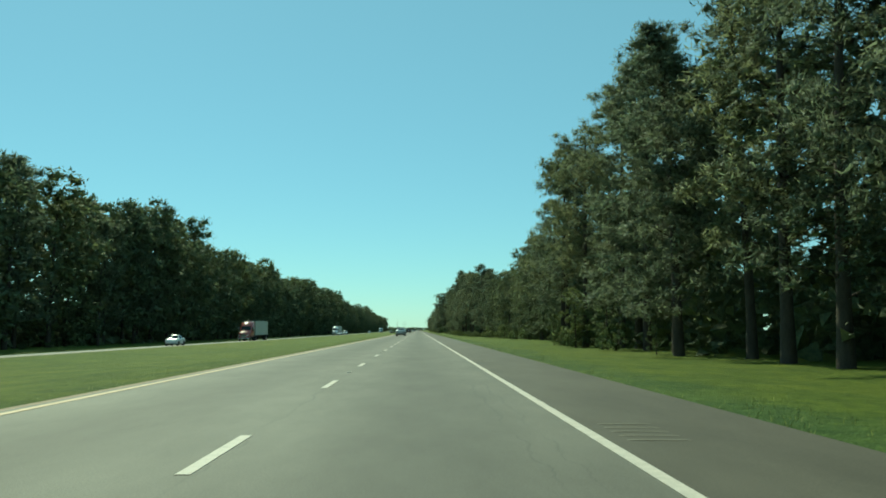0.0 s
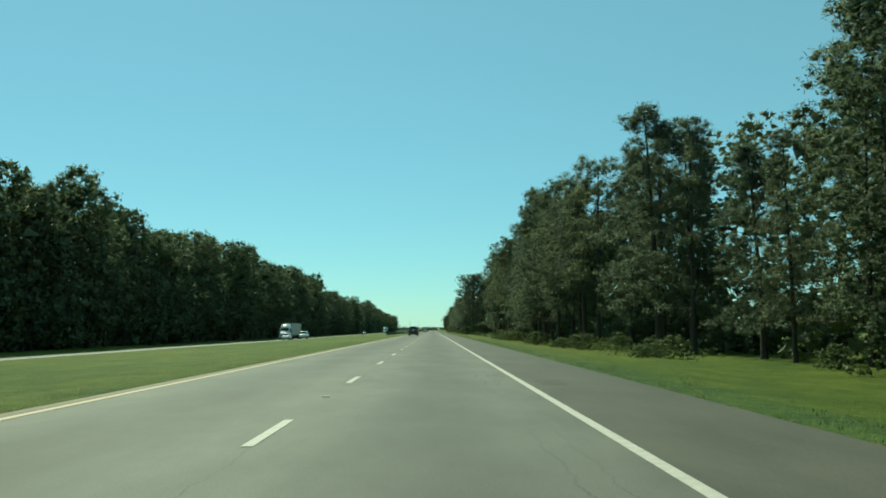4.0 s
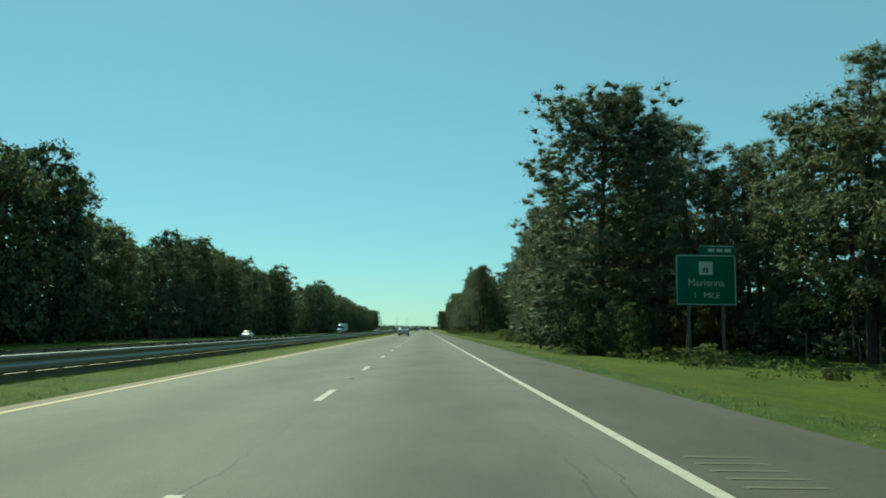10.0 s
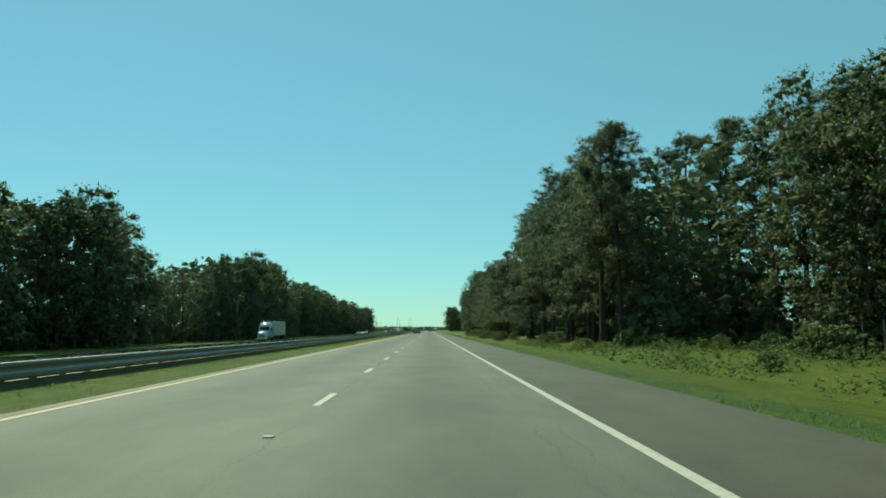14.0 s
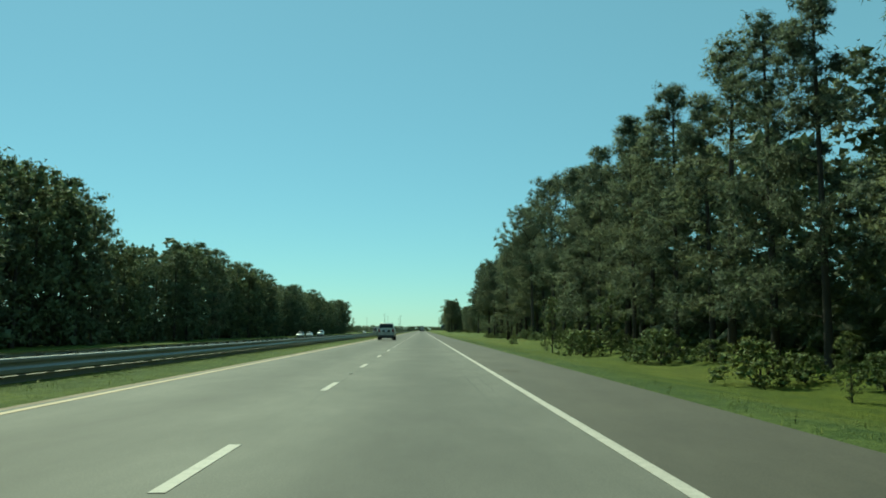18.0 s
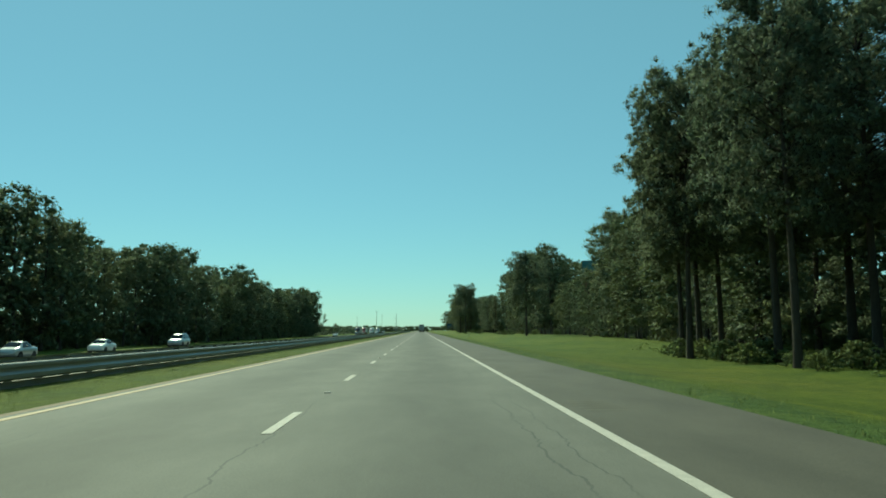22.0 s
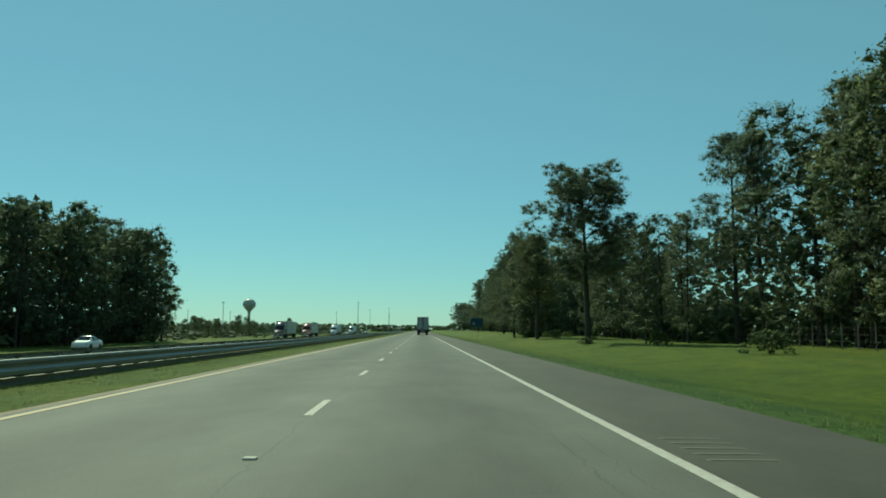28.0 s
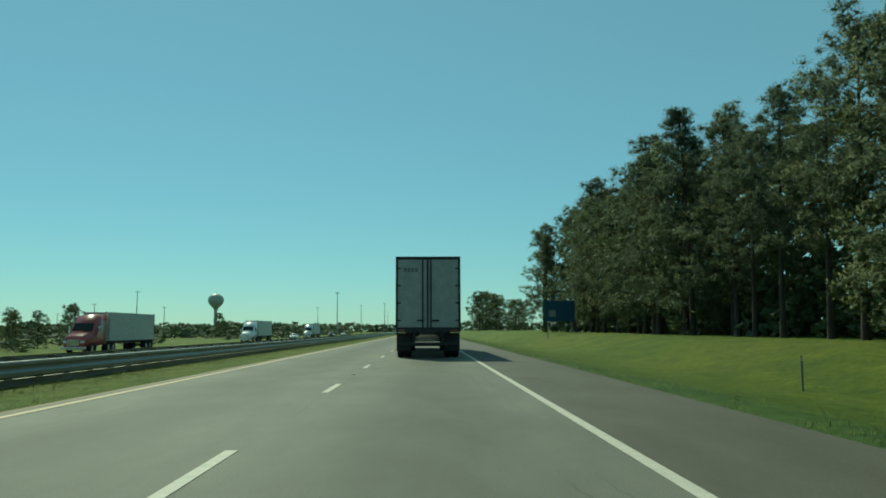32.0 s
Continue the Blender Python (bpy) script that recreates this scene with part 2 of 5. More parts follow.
def rod(bm, a, b, r0, r1=None, sides=8):
    a, b = Vector(a), Vector(b)
    d = b - a
    m = Matrix.Translation((a + b) / 2) @ d.to_track_quat("Z", "Y").to_matrix().to_4x4()
    bmesh.ops.create_cone(bm, cap_ends=True, segments=sides, radius1=r0, radius2=r0 if r1 is None else r1, depth=d.length, matrix=m)
    return bm


def sweep(name, section, ys, mat, at=lambda y: (0, 0), smooth=False):
    """A strip with one cross-section (x, z), carried along y."""
    k, v, fcs = len(section), [], []
    for i, y in enumerate(ys):
        dx, dz = at(y)
        v += [(x + dx, y, z + dz) for x, z in section]
        if i:
            a, b = (i - 1) * k, i * k
            fcs += [(a + j, a + j + 1, b + j + 1, b + j) for j in range(k - 1)]
    return mesh_of(name, v, fcs, mat, smooth)


def lerp_table(table):
    xs, vs = [r[0] for r in table], [r[1] for r in table]
    return lambda y: float(np.interp(y, xs, vs))


# ---- ground and road ----
END = 2300
DASH_CYCLE, DASH_LONG, DASH_FIRST = 9.028, 2.257, 6.22
R_EDGE, L_EDGE = 4.45, -6.15
OPP_NEAR, OPP_FAR = -29.0, -40.0
DITCH = lerp_table([(0, -0.15), (100, -0.3), (220, -0.75), (1000, -0.75), (1240, -0.9)])
FOREST_FLOOR = lerp_table([(0, 0.0), (120, -0.3), (250, -0.9), (350, -0.9), (450, -0.9), (500, -0.5), (650, -0.1), (710, -0.1), (790, 0.3), (842, -0.4),
                           (887, -0.85), (960, -0.3), (1012, -0.24), (1145, -0.2), (1215, 0.3), (1300, 0.7)])
smooth = lambda u: u * u * (3 - 2 * u) if 0 < u < 1 else float(u >= 1)


def bank(x, y):
    """Height of the grassed ground beside the road."""
    if x > R_EDGE:
        d = x - R_EDGE
        z = -0.06 + (DITCH(y) + 0.06) * smooth(d / 7.0) + (FOREST_FLOOR(y) - DITCH(y)) * smooth((d - 7.5) / 7.0)
        return z + 0.1 * noise.noise((x * 0.13, y * 0.05, 0)) * min(d / 4, 1)
    if x < OPP_FAR:
        return -1.35 + 0.15 * noise.noise((x * 0.1, y * 0.05, 3)) * min((OPP_FAR - x) / 3, 1)
    if x < L_EDGE:
        u = (L_EDGE - x) / (L_EDGE - OPP_NEAR)
        berm = 0.15 * math.exp(-((x + 9.3) / 0.9) ** 2) if 380 < y < 1490 else 0.0
        return -0.06 - 0.77 * min(u, 1) - 0.2 * math.sin(math.pi * min(u, 1)) + berm
    return -0.06


def ground_sheet():
    xs = [-1800, -600, -200, -90, -60, -54, -50, -47, -44, -42, OPP_FAR - 0.1, OPP_FAR + 1, OPP_NEAR - 1, OPP_NEAR + 0.1, -26, -22, -18, -15, -12, -10.8, -10, -9.3, -8.6, -8, -7,
          L_EDGE - 0.1, L_EDGE + 1.0, 0, R_EDGE - 1.0, R_EDGE + 0.1, 5.2, 6, 7, 8, 9, 10, 11.5, 13, 15, 17.5, 20, 24, 30, 40, 60, 100, 220, 600, 1800]
    ys = [-900, -300, -120] + list(range(-60, 1500, 6)) + [1530, 1580, 1650, 1800, 2000, 2300, 2800, 3600, 4500]
    v, fcs, k = [], [], len(xs)
    for i, y in enumerate(ys):
        for x in xs:
            z = bank(x, y)
            if L_EDGE < x < R_EDGE or OPP_FAR < x < OPP_NEAR:
                z = -0.3 if x > OPP_NEAR else -1.7
            v.append((x, y, z))
        if i:
            a, b = (i - 1) * k, i * k
            fcs += [(a + j, a + j + 1, b + j + 1, b + j) for j in range(k - 1)]
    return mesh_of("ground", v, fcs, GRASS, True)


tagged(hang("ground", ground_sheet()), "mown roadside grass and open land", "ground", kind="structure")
LONG = [-80] + list(range(-40, 1500, 20)) + [1550, 1700, 1900, END]
tagged(hang("road", sweep("road", [(-5.75, 0), (1.9, 0)], LONG, ROAD)), "worn grey asphalt carriageway of two lanes", "road", kind="structure")
tagged(hang("pavement_shoulder", sweep("shoulder", [(1.9, 0), (4.25, -0.01), (R_EDGE, -0.06), (R_EDGE + 0.05, -0.2)], LONG, SHOULDER)),
       "darker asphalt hard shoulder beside the lanes", "road shoulder", kind="structure")
tagged(hang("pavement_verge", sweep("verge", [(L_EDGE - 0.05, -0.2), (L_EDGE, -0.045), (-5.75, 0)], LONG, GRAVEL)),
       "narrow sandy gravel strip beside the yellow line", "gravel verge", kind="structure")
tagged(hang("road_opposite", sweep("road_far", [(OPP_FAR, -1.6), (OPP_FAR, -1.33), (OPP_NEAR, -0.82), (OPP_NEAR, -1.1)], LONG, asphalt("pale_asphalt", (0.17, 0.168, 0.155), (0.24, 0.238, 0.22), False))),
       "pale asphalt carriageway for the oncoming traffic", "road", kind="structure")


def stripe(name, x, w, mat, label, z=0.006):
    tagged(hang(name, sweep(name, [(x - w / 2, z - 0.004), (x - w / 2, z), (x + w / 2, z), (x + w / 2, z - 0.004)], LONG, mat)), label, "road marking", kind="structure")


stripe("trim_edge_line", 1.83, 0.13, WHITE_LINE, "solid white edge line, slightly worn")
stripe("trim_median_line", -5.52, 0.14, YELLOW_LINE, "solid worn yellow median edge line")
stripe("trim_far_line", OPP_NEAR - 1.0, 0.15, YELLOW_LINE, "solid yellow edge line of the far carriageway", -0.855)


# ---- trees ----
def tapered(points, radii, sides=7):
    """Rings along a bent line, as vertices and quads."""
    v, fcs = [], []
    for i, (p, r) in enumerate(zip(points, radii)):
        for j in range(sides):
            a = 2 * math.pi * j / sides
            v.append((p[0] + r * math.cos(a), p[1] + r * math.sin(a), p[2]))
        if i:
            fcs += [((i - 1) * sides + j, (i - 1) * sides + (j + 1) % sides, i * sides + (j + 1) % sides, i * sides + j) for j in range(sides)]
    return v, fcs


def wood_mesh(name, trunk, radii, limbs):
    v, fcs = tapered(trunk, radii, 8)
    for a, b, r in limbs:
        a, b = np.array(a), np.array(b)
        mid = (a + b) / 2 + np.array([0, 0, 0.08 * np.linalg.norm(b - a)])
        lv, lf = tapered([a, mid, b], [r, r * 0.65, r * 0.2], 3)
        n = len(v)
        v += lv
        fcs += [tuple(q + n for q in f) for f in lf]
    return mesh_of(name, v, fcs, BARK, True)


def tufts_of(centres, radius, per, size, r, slim=0.5, flat=0.8, loose=0.5, radial=0.0, core=0.45):
    """Ragged tufts: slim pointed leaves or needles about each centre, over a small dark core; returns vertices, triangles and soft normals."""
    centres = np.asarray(centres, dtype=float)
    m = len(centres)
    unit = lambda a: a / np.linalg.norm(a, axis=-1, keepdims=True)
    c = np.repeat(centres, per, axis=0)
    n = len(c)
    d = unit(r.normal(size=(n, 3)) + np.array([0, 0, 0.25]))
    grow = r.uniform(0.6, 1.3, (m, 1))
    p = c + d * (radius * r.uniform(0.25, 1.1, (n, 1))) * np.repeat(grow, per, axis=0) * np.array([1, 1, flat])
    along = unit(d * radial + unit(r.normal(size=(n, 3))))
    side = unit(np.cross(along, r.normal(size=(n, 3))))
    face = np.cross(along, side)
    face *= np.where((face * d).sum(1, keepdims=True) < 0, -1, 1)
    ln = size * r.uniform(0.45, 0.95, (n, 1))
    w = ln * slim * r.uniform(0.6, 1.2, (n, 1))
    v = np.stack([p - along * ln * 0.7 + side * w, p - along * ln * 0.5 - side * w, p + along * ln], axis=1).reshape(-1, 3)
    soft = np.repeat(unit(d * 0.7 + face * loose) + np.array([0, 0, 0.1]), 3, axis=0)
    faces = np.arange(n * 3).reshape(-1, 3)
    if core:
        x = unit(r.normal(size=(m, 3)))
        y = unit(np.cross(x, r.normal(size=(m, 3))))
        z = np.cross(x, y)
        rays = np.stack([x + y + z, x - y - z, y - x - z, z - x - y], axis=1) / math.sqrt(3)
        hull = centres[:, None] + rays * radius * grow[:, None] * r.uniform(0.6, 1.3, (m, 4, 1)) * core * np.array([1, 1, flat])
        sides = np.array([(0, 1, 2), (0, 3, 1), (0, 2, 3), (1, 3, 2)])
        faces = np.concatenate([faces, (sides[None] + 4 * np.arange(m)[:, None, None]).reshape(-1, 3) + n * 3])
        v, soft = np.concatenate([v, hull.reshape(-1, 3)]), np.concatenate([soft, rays.reshape(-1, 3)])
    return v, faces, unit(soft)


def foliage(name, tufts, mat, whole=0.0):
    """The tufts as one mesh; whole: how far the shading follows the crown's own roundness."""
    v, fcs, soft = tufts
    if whole:
        out = v * np.array([1, 1, 0])
        out = out / (np.linalg.norm(out, axis=1)[:, None] + 0.3) + np.array([0, 0, 0.3])
        soft = soft + out * whole
        soft = soft / np.linalg.norm(soft, axis=1)[:, None]
    me = mesh_of(name, v, fcs, mat, True)
    me.normals_split_custom_set_from_vertices(soft.tolist())
    return me


def bend(r, height, lean):
    ang, amp = r.uniform(0, 6.28), lean * height
    return lambda z: np.array([math.cos(ang) * amp * max(z / height, 0) ** 1.6, math.sin(ang) * amp * max(z / height, 0) ** 1.6, z])


def pine(seed, height=16.0, bare=0.4, reach=2.9, tufts=150, per=16, size=0.6, shape="spire", whorl=(2, 5), bunch=0.42, clump=0.38, slim=0.18, core=0.55, stout=1.0):
    """Tall pine: bare lower trunk, ragged whorls of limbs, rounded bunches of needle tufts towards the end of each limb."""
    r = np.random.default_rng(seed)
    at = bend(r, height, 0.03)
    zs = np.linspace(-0.4, height * 0.97, 9)
    base_r = (0.0115 * height + 0.02) * stout
    limbs, z = [], height * bare
    while z < height * 0.975:
        u = (z / height - bare) / (1 - bare)
        if shape == "dome":
            env = 0.72 + 0.28 * u / 0.3 if u < 0.3 else math.sqrt(max(0.02, 1 - ((u - 0.3) / 0.74) ** 2))
        elif shape == "egg":
            env = 0.8 + u if u < 0.2 else 1 - 0.78 * ((u - 0.2) / 0.8) ** 3.2
        else:
            env = (1 - u) ** 0.75 * 0.88 + 0.16
        for _ in range(r.integers(*whorl)):
            a, ln = r.uniform(0, 6.28), reach * env * r.uniform(0.5, 1.05)
            rise = ln * (0.08 + 0.5 * u) * r.uniform(0.3, 1.3)
            limbs.append((at(z), at(z) + np.array([math.cos(a) * ln, math.sin(a) * ln, rise]), 0.018 + 0.016 * ln))
        z += r.uniform(0.35, 0.75) * height / 16
    each, tips = max(2, tufts // len(limbs)), []
    for s, e, _ in limbs:
        spread = bunch * (0.7 + 0.12 * np.linalg.norm(e - s))
        for q in range(each):
            w = 1.0 if q < each * 0.6 else r.uniform(0.35, 0.95)
            tips.append(s + (e - s) * w + np.clip(r.normal(size=3), -1.4, 1.4) * np.array([spread, spread, spread * 0.75]))
    tips += [at(height * 0.965) + r.normal(size=3) * np.array([0.4, 0.4, 0.3]) for _ in range(9)]
    # a few dead stubs on the bare trunk
    for _ in range(5):
        a, zz, ln = r.uniform(0, 6.28), height * r.uniform(min(0.15, bare * 0.5), bare), r.uniform(0.4, 1.5)
        limbs.append((at(zz), at(zz) + np.array([math.cos(a) * ln, math.sin(a) * ln, -0.1]), 0.025))
    wood = wood_mesh("pine_trunk", [at(z) for z in zs], [base_r * (1.25 if i == 0 else 1 - 0.9 * i / 9) for i in range(9)], limbs if per > 15 else limbs[::3])
    return wood, foliage("pine_crown", tufts_of(tips, clump, per, size, r, slim, 0.75, 0.6, 0.9, core), PINE_LEAF, 0.35)


def broadleaf(seed, height=13.0, low=0.08, reach=3.6, bunches=240, per=13, size=0.34, mat=None, clump=0.55, core=0.6):
    """Broadleaf tree: a short trunk, rising limbs, a lumpy crown of bunches of leaves down to near the ground."""
    r = np.random.default_rng(seed)
    at = bend(r, height, 0.02)
    zs = np.linspace(-0.4, height * 0.8, 7)
    limbs, lumps = [], []
    for i in range(13):
        u = (i + r.uniform(0, 0.8)) / 13
        z = height * (low + 0.06 + (0.9 - low) * u)
        env = math.sin(math.pi * min(max(0.2 + 0.72 * u, 0), 1)) ** 0.6
        a, ln = i * 2.4 + r.uniform(-0.5, 0.5), reach * env * r.uniform(0.55, 1.0)
        s = at(max(z - ln * 0.5, height * 0.1))
        e = at(z) + np.array([math.cos(a) * ln * 0.7, math.sin(a) * ln * 0.7, 0])
        limbs.append((s, e, 0.03 + 0.018 * ln))
        lumps.append((e, reach * r.uniform(0.32, 0.5)))
    lumps.append((at(height * 0.9), reach * 0.42))
    tips = []
    for e, rad in lumps:
        for _ in range(max(3, bunches // 14)):
            d = r.normal(size=3)
            d /= np.linalg.norm(d)
            tips.append(e + d * rad * r.uniform(0.65, 1.08) * np.array([1, 1, 0.85]))
    wood = wood_mesh("trunk", [at(z) for z in zs], [0.014 * height * (1.3 if i == 0 else 1 - 0.85 * i / 7) for i in range(7)], limbs)
    return wood, foliage("crown", tufts_of(tips, clump, per, size, r, 0.42, 0.8, 0.6, 0.2, core), mat or LEAF, 0.35)


def shrub(seed, height=1.4, spread=1.1, bunches=40, per=9, size=0.2, mat=None, core=0.65):
    r = np.random.default_rng(seed)
    limbs, tips = [], []
    for i in range(7):
        a, o = r.uniform(0, 6.28), r.uniform(0.2, 0.75) * spread
        e = np.array([math.cos(a) * o, math.sin(a) * o, height * r.uniform(0.5, 0.85)])
        limbs.append(((0, 0, 0), e, 0.02))
    for _ in range(bunches):
        a, o, z = r.uniform(0, 6.28), spread * math.sqrt(r.uniform(0, 1)), height * r.uniform(0.08, 1)
        o *= math.sqrt(max(0.1, 1 - (z / height) ** 2))
        tips.append((math.cos(a) * o, math.sin(a) * o, z))
    wood = wood_mesh("stem", [(0, 0, -0.15), (0, 0, height * 0.4)], [0.04, 0.02], limbs)
    return wood, foliage("foliage", tufts_of(tips, 0.15 * height, per, size, r, 0.6, 0.8, 0.5, 0.0, core), mat or SHRUB_LEAF)


# one library of grown trees; each tree in the place shares one of these meshes
LIB = {
    "pine": [pine(10 + i, 16, 0.12 + 0.06 * (i % 3), 2.8 + 0.3 * (i % 3), 520, 42, 0.2, clump=0.42, core=0.42) for i in range(4)],
    "bare_pine": [pine(30 + i, 16, 0.36, 2.8, 500, 42, 0.2, "dome", clump=0.42, core=0.42) for i in range(4)],
    "crown_pine": [pine(36 + i, 12, 0.4, 3.7, 1500, 36, 0.16, "dome", (4, 7), 0.4, 0.32, 0.2, 0.5, 1.25) for i in range(3)],
    "cone_tree": [pine(46 + i, 16, 0.05, 4.3, 2200, 30, 0.16, "egg", (4, 7), 0.6, 0.42, 0.2, 0.6) for i in range(2)],
    "cedar": [pine(48, 7, 0.02, 2.0, 800, 24, 0.13, "egg", (5, 8), 0.4, 0.3, 0.22, 0.9)],
    "far_pine": [pine(50 + i, 16, 0.14, 3.1, 330, 22, 0.3, ("spire", "dome")[i % 2], clump=0.6, slim=0.22, core=0.48) for i in range(4)],
    "mid_pine": [pine(56 + i, 16, 0.12, 3.1, 400, 30, 0.26, ("spire", "dome")[i % 2], clump=0.5, slim=0.19, core=0.45) for i in range(4)],
    "mid_full": [broadleaf(70 + i, 13, 0.02, 4.0, 330, 40, 0.15, clump=0.65, core=0.48) for i in range(4)],
    "full": [broadleaf(60 + i, 13, 0.02, 3.7, 380, 44, 0.13, clump=0.55, core=0.45) for i in range(4)],
    "far_full": [broadleaf(80 + i, 13, 0.02, 4.0, 260, 22, 0.26, clump=0.75, core=0.5) for i in range(4)],
    "small": [broadleaf(90 + i, 6, 0.06, 1.7, 130, 26, 0.12, SHRUB_LEAF, 0.28) for i in range(3)],
    "shrub": [shrub(100 + i, 1.2, 1.2, 90, 18, 0.085) for i in range(5)],
}
BARE_HEIGHT = {"cedar": 7, "pine": 16, "bare_pine": 16, "crown_pine": 12, "far_pine": 16, "mid_pine": 16, "mid_full": 13, "cone_tree": 16, "full": 13, "far_full": 13, "small": 6, "shrub": 1.2}
TREE_WORDS = {
    "pine": ("pine_tree", "tall dark green pine at the edge of the woods", "tree"),
    "bare_pine": ("pine_tree", "tall pine with a long bare trunk and a high crown", "tree"),
    "crown_pine": ("pine_tree", "free-standing pine with a broad rounded crown on grass", "tree"),
    "cone_tree": ("conifer", "large dark conifer with foliage down to the ground", "tree"),
    "cedar": ("cedar", "dense dark young cedar with foliage down to the grass", "tree"),
    "far_pine": ("pine_tree", "dark green pine in the woods beside the road", "tree"),
    "mid_pine": ("pine_tree", "dark green pine in the woods beside the road", "tree"),
    "mid_full": ("broadleaf_tree", "rounded leafy tree in the woods beside the road", "tree"),
    "full": ("broadleaf_tree", "leafy bright green broadleaf tree at the woods' edge", "tree"),
    "far_full": ("broadleaf_tree", "rounded leafy tree in the woods beside the road", "tree"),
    "small": ("young_tree", "young pale green leafy tree on the roadside grass", "tree"),
    "shrub": ("shrub", "low pale leafy shrub in the rough grass", "shrub"),
}


def tree(kind, x, y, height, wide=1.0, which=None, label="", group=""):
    """Plants one tree of the library, scaled to its height."""
    r = random.Random(int(x * 131 + y * 977) + len(kind))
    i = r.randrange(len(LIB[kind])) if which is None else which % len(LIB[kind])
    name, words, cat = TREE_WORDS[kind]
    wood, crown = LIB[kind][i]
    s = height / BARE_HEIGHT[kind]
    root = new(name)
    root.matrix_basis = Matrix.LocRotScale((x, y, bank(x, y)), Euler((0, 0, r.uniform(0, 6.28))), (s * wide, s * wide, s))
    hang("trunk" if cat == "tree" else "stem", wood, root)
    hang("crown" if cat == "tree" else "foliage", crown, root)
    tagged(root, label or words, cat, group or ("roadside trees" if cat == "tree" else "roadside shrubs"))
    return root


# ---- the woods on both sides ----
# stretches of the right-hand woods' edge: from, to, distance of the front trees, their height, gap between trees, kinds, rows behind
R_EDGE_TREES = (
    (0, 80, 13.5, 18.5, 4.6, ("pine", "pine", "bare_pine"), 2),
    (84, 128, 17.5, 10.6, 5.0, ("full", "full", "full", "pine"), 1),
    (128, 200, 17.5, 12.6, 5.0, ("full", "full", "full", "pine"), 1),
    (95, 140, 28.5, 16.5, 5.5, ("pine", "pine", "full"), 1),
    (140, 165, 28.5, 17.5, 5.5, ("pine", "pine", "full"), 1),
    (165, 204, 28.5, 22.5, 5.5, ("pine", "pine", "full"), 1),
    (206, 224, 18.0, 18.5, 4.5, ("pine",), 2),
    (226, 330, 15.2, 18.0, 4.0, ("bare_pine", "pine", "bare_pine", "pine"), 2),
    (334, 400, 29.0, 24.5, 5.0, ("pine", "full", "pine"), 1),
    (400, 432, 29.5, 21.5, 5.0, ("pine", "full", "pine"), 1),
    (436, 500, 30.5, 20.0, 5.0, ("pine", "full", "pine"), 1),
    (474, 500, 14.5, 16.0, 5.5, ("pine", "bare_pine"), 1),
    (500, 568, 28.0, 20.0, 4.0, ("full", "pine", "full"), 2),
    (568, 600, 28.0, 18.4, 4.0, ("full", "pine", "full"), 2),
    (602, 666, 16.2, 18.6, 4.0, ("bare_pine", "pine", "bare_pine"), 2),
    (655, 748, 34.0, 15.5, 5.0, ("pine", "full"), 1),
    (695, 714, 16.5, 16.2, 3.4, ("pine",), 0),
    (716, 746, 15.6, 15.0, 4.0, ("pine", "pine", "bare_pine"), 2),
    (746, 781, 15.6, 18.3, 4.0, ("pine", "pine", "bare_pine"), 2),
    (810, 838, 18.0, 17.0, 4.4, ("pine", "bare_pine"), 1),
    (806, 905, 29.0, 17.5, 5.0, ("pine", "full"), 2),
    (908, 960, 33.0, 18.5, 5.0, ("full", "full", "pine"), 2),
    (962, 978, 33.0, 21.5, 5.0, ("full", "full", "pine"), 2),
    (988, 1050, 37.0, 11.5, 5.0, ("full", "full", "pine"), 2),
    (1052, 1136, 35.0, 23.5, 5.0, ("pine", "full", "pine"), 2),
    (1137, 1145, 32.0, 23.0, 4.0, ("pine", "bare_pine"), 1),
    (1146, 1216, 29.0, 15.0, 5.0, ("pine", "full"), 2),
    (1218, 1272, 23.5, 16.2, 4.0, ("pine", "bare_pine", "full"), 2),
    (1272, 1340, 23.0, 18.5, 4.0, ("pine", "bare_pine", "full"), 2),
    (1340, 1352, 20.5, 17.0, 4.5, ("pine",), 1),
)
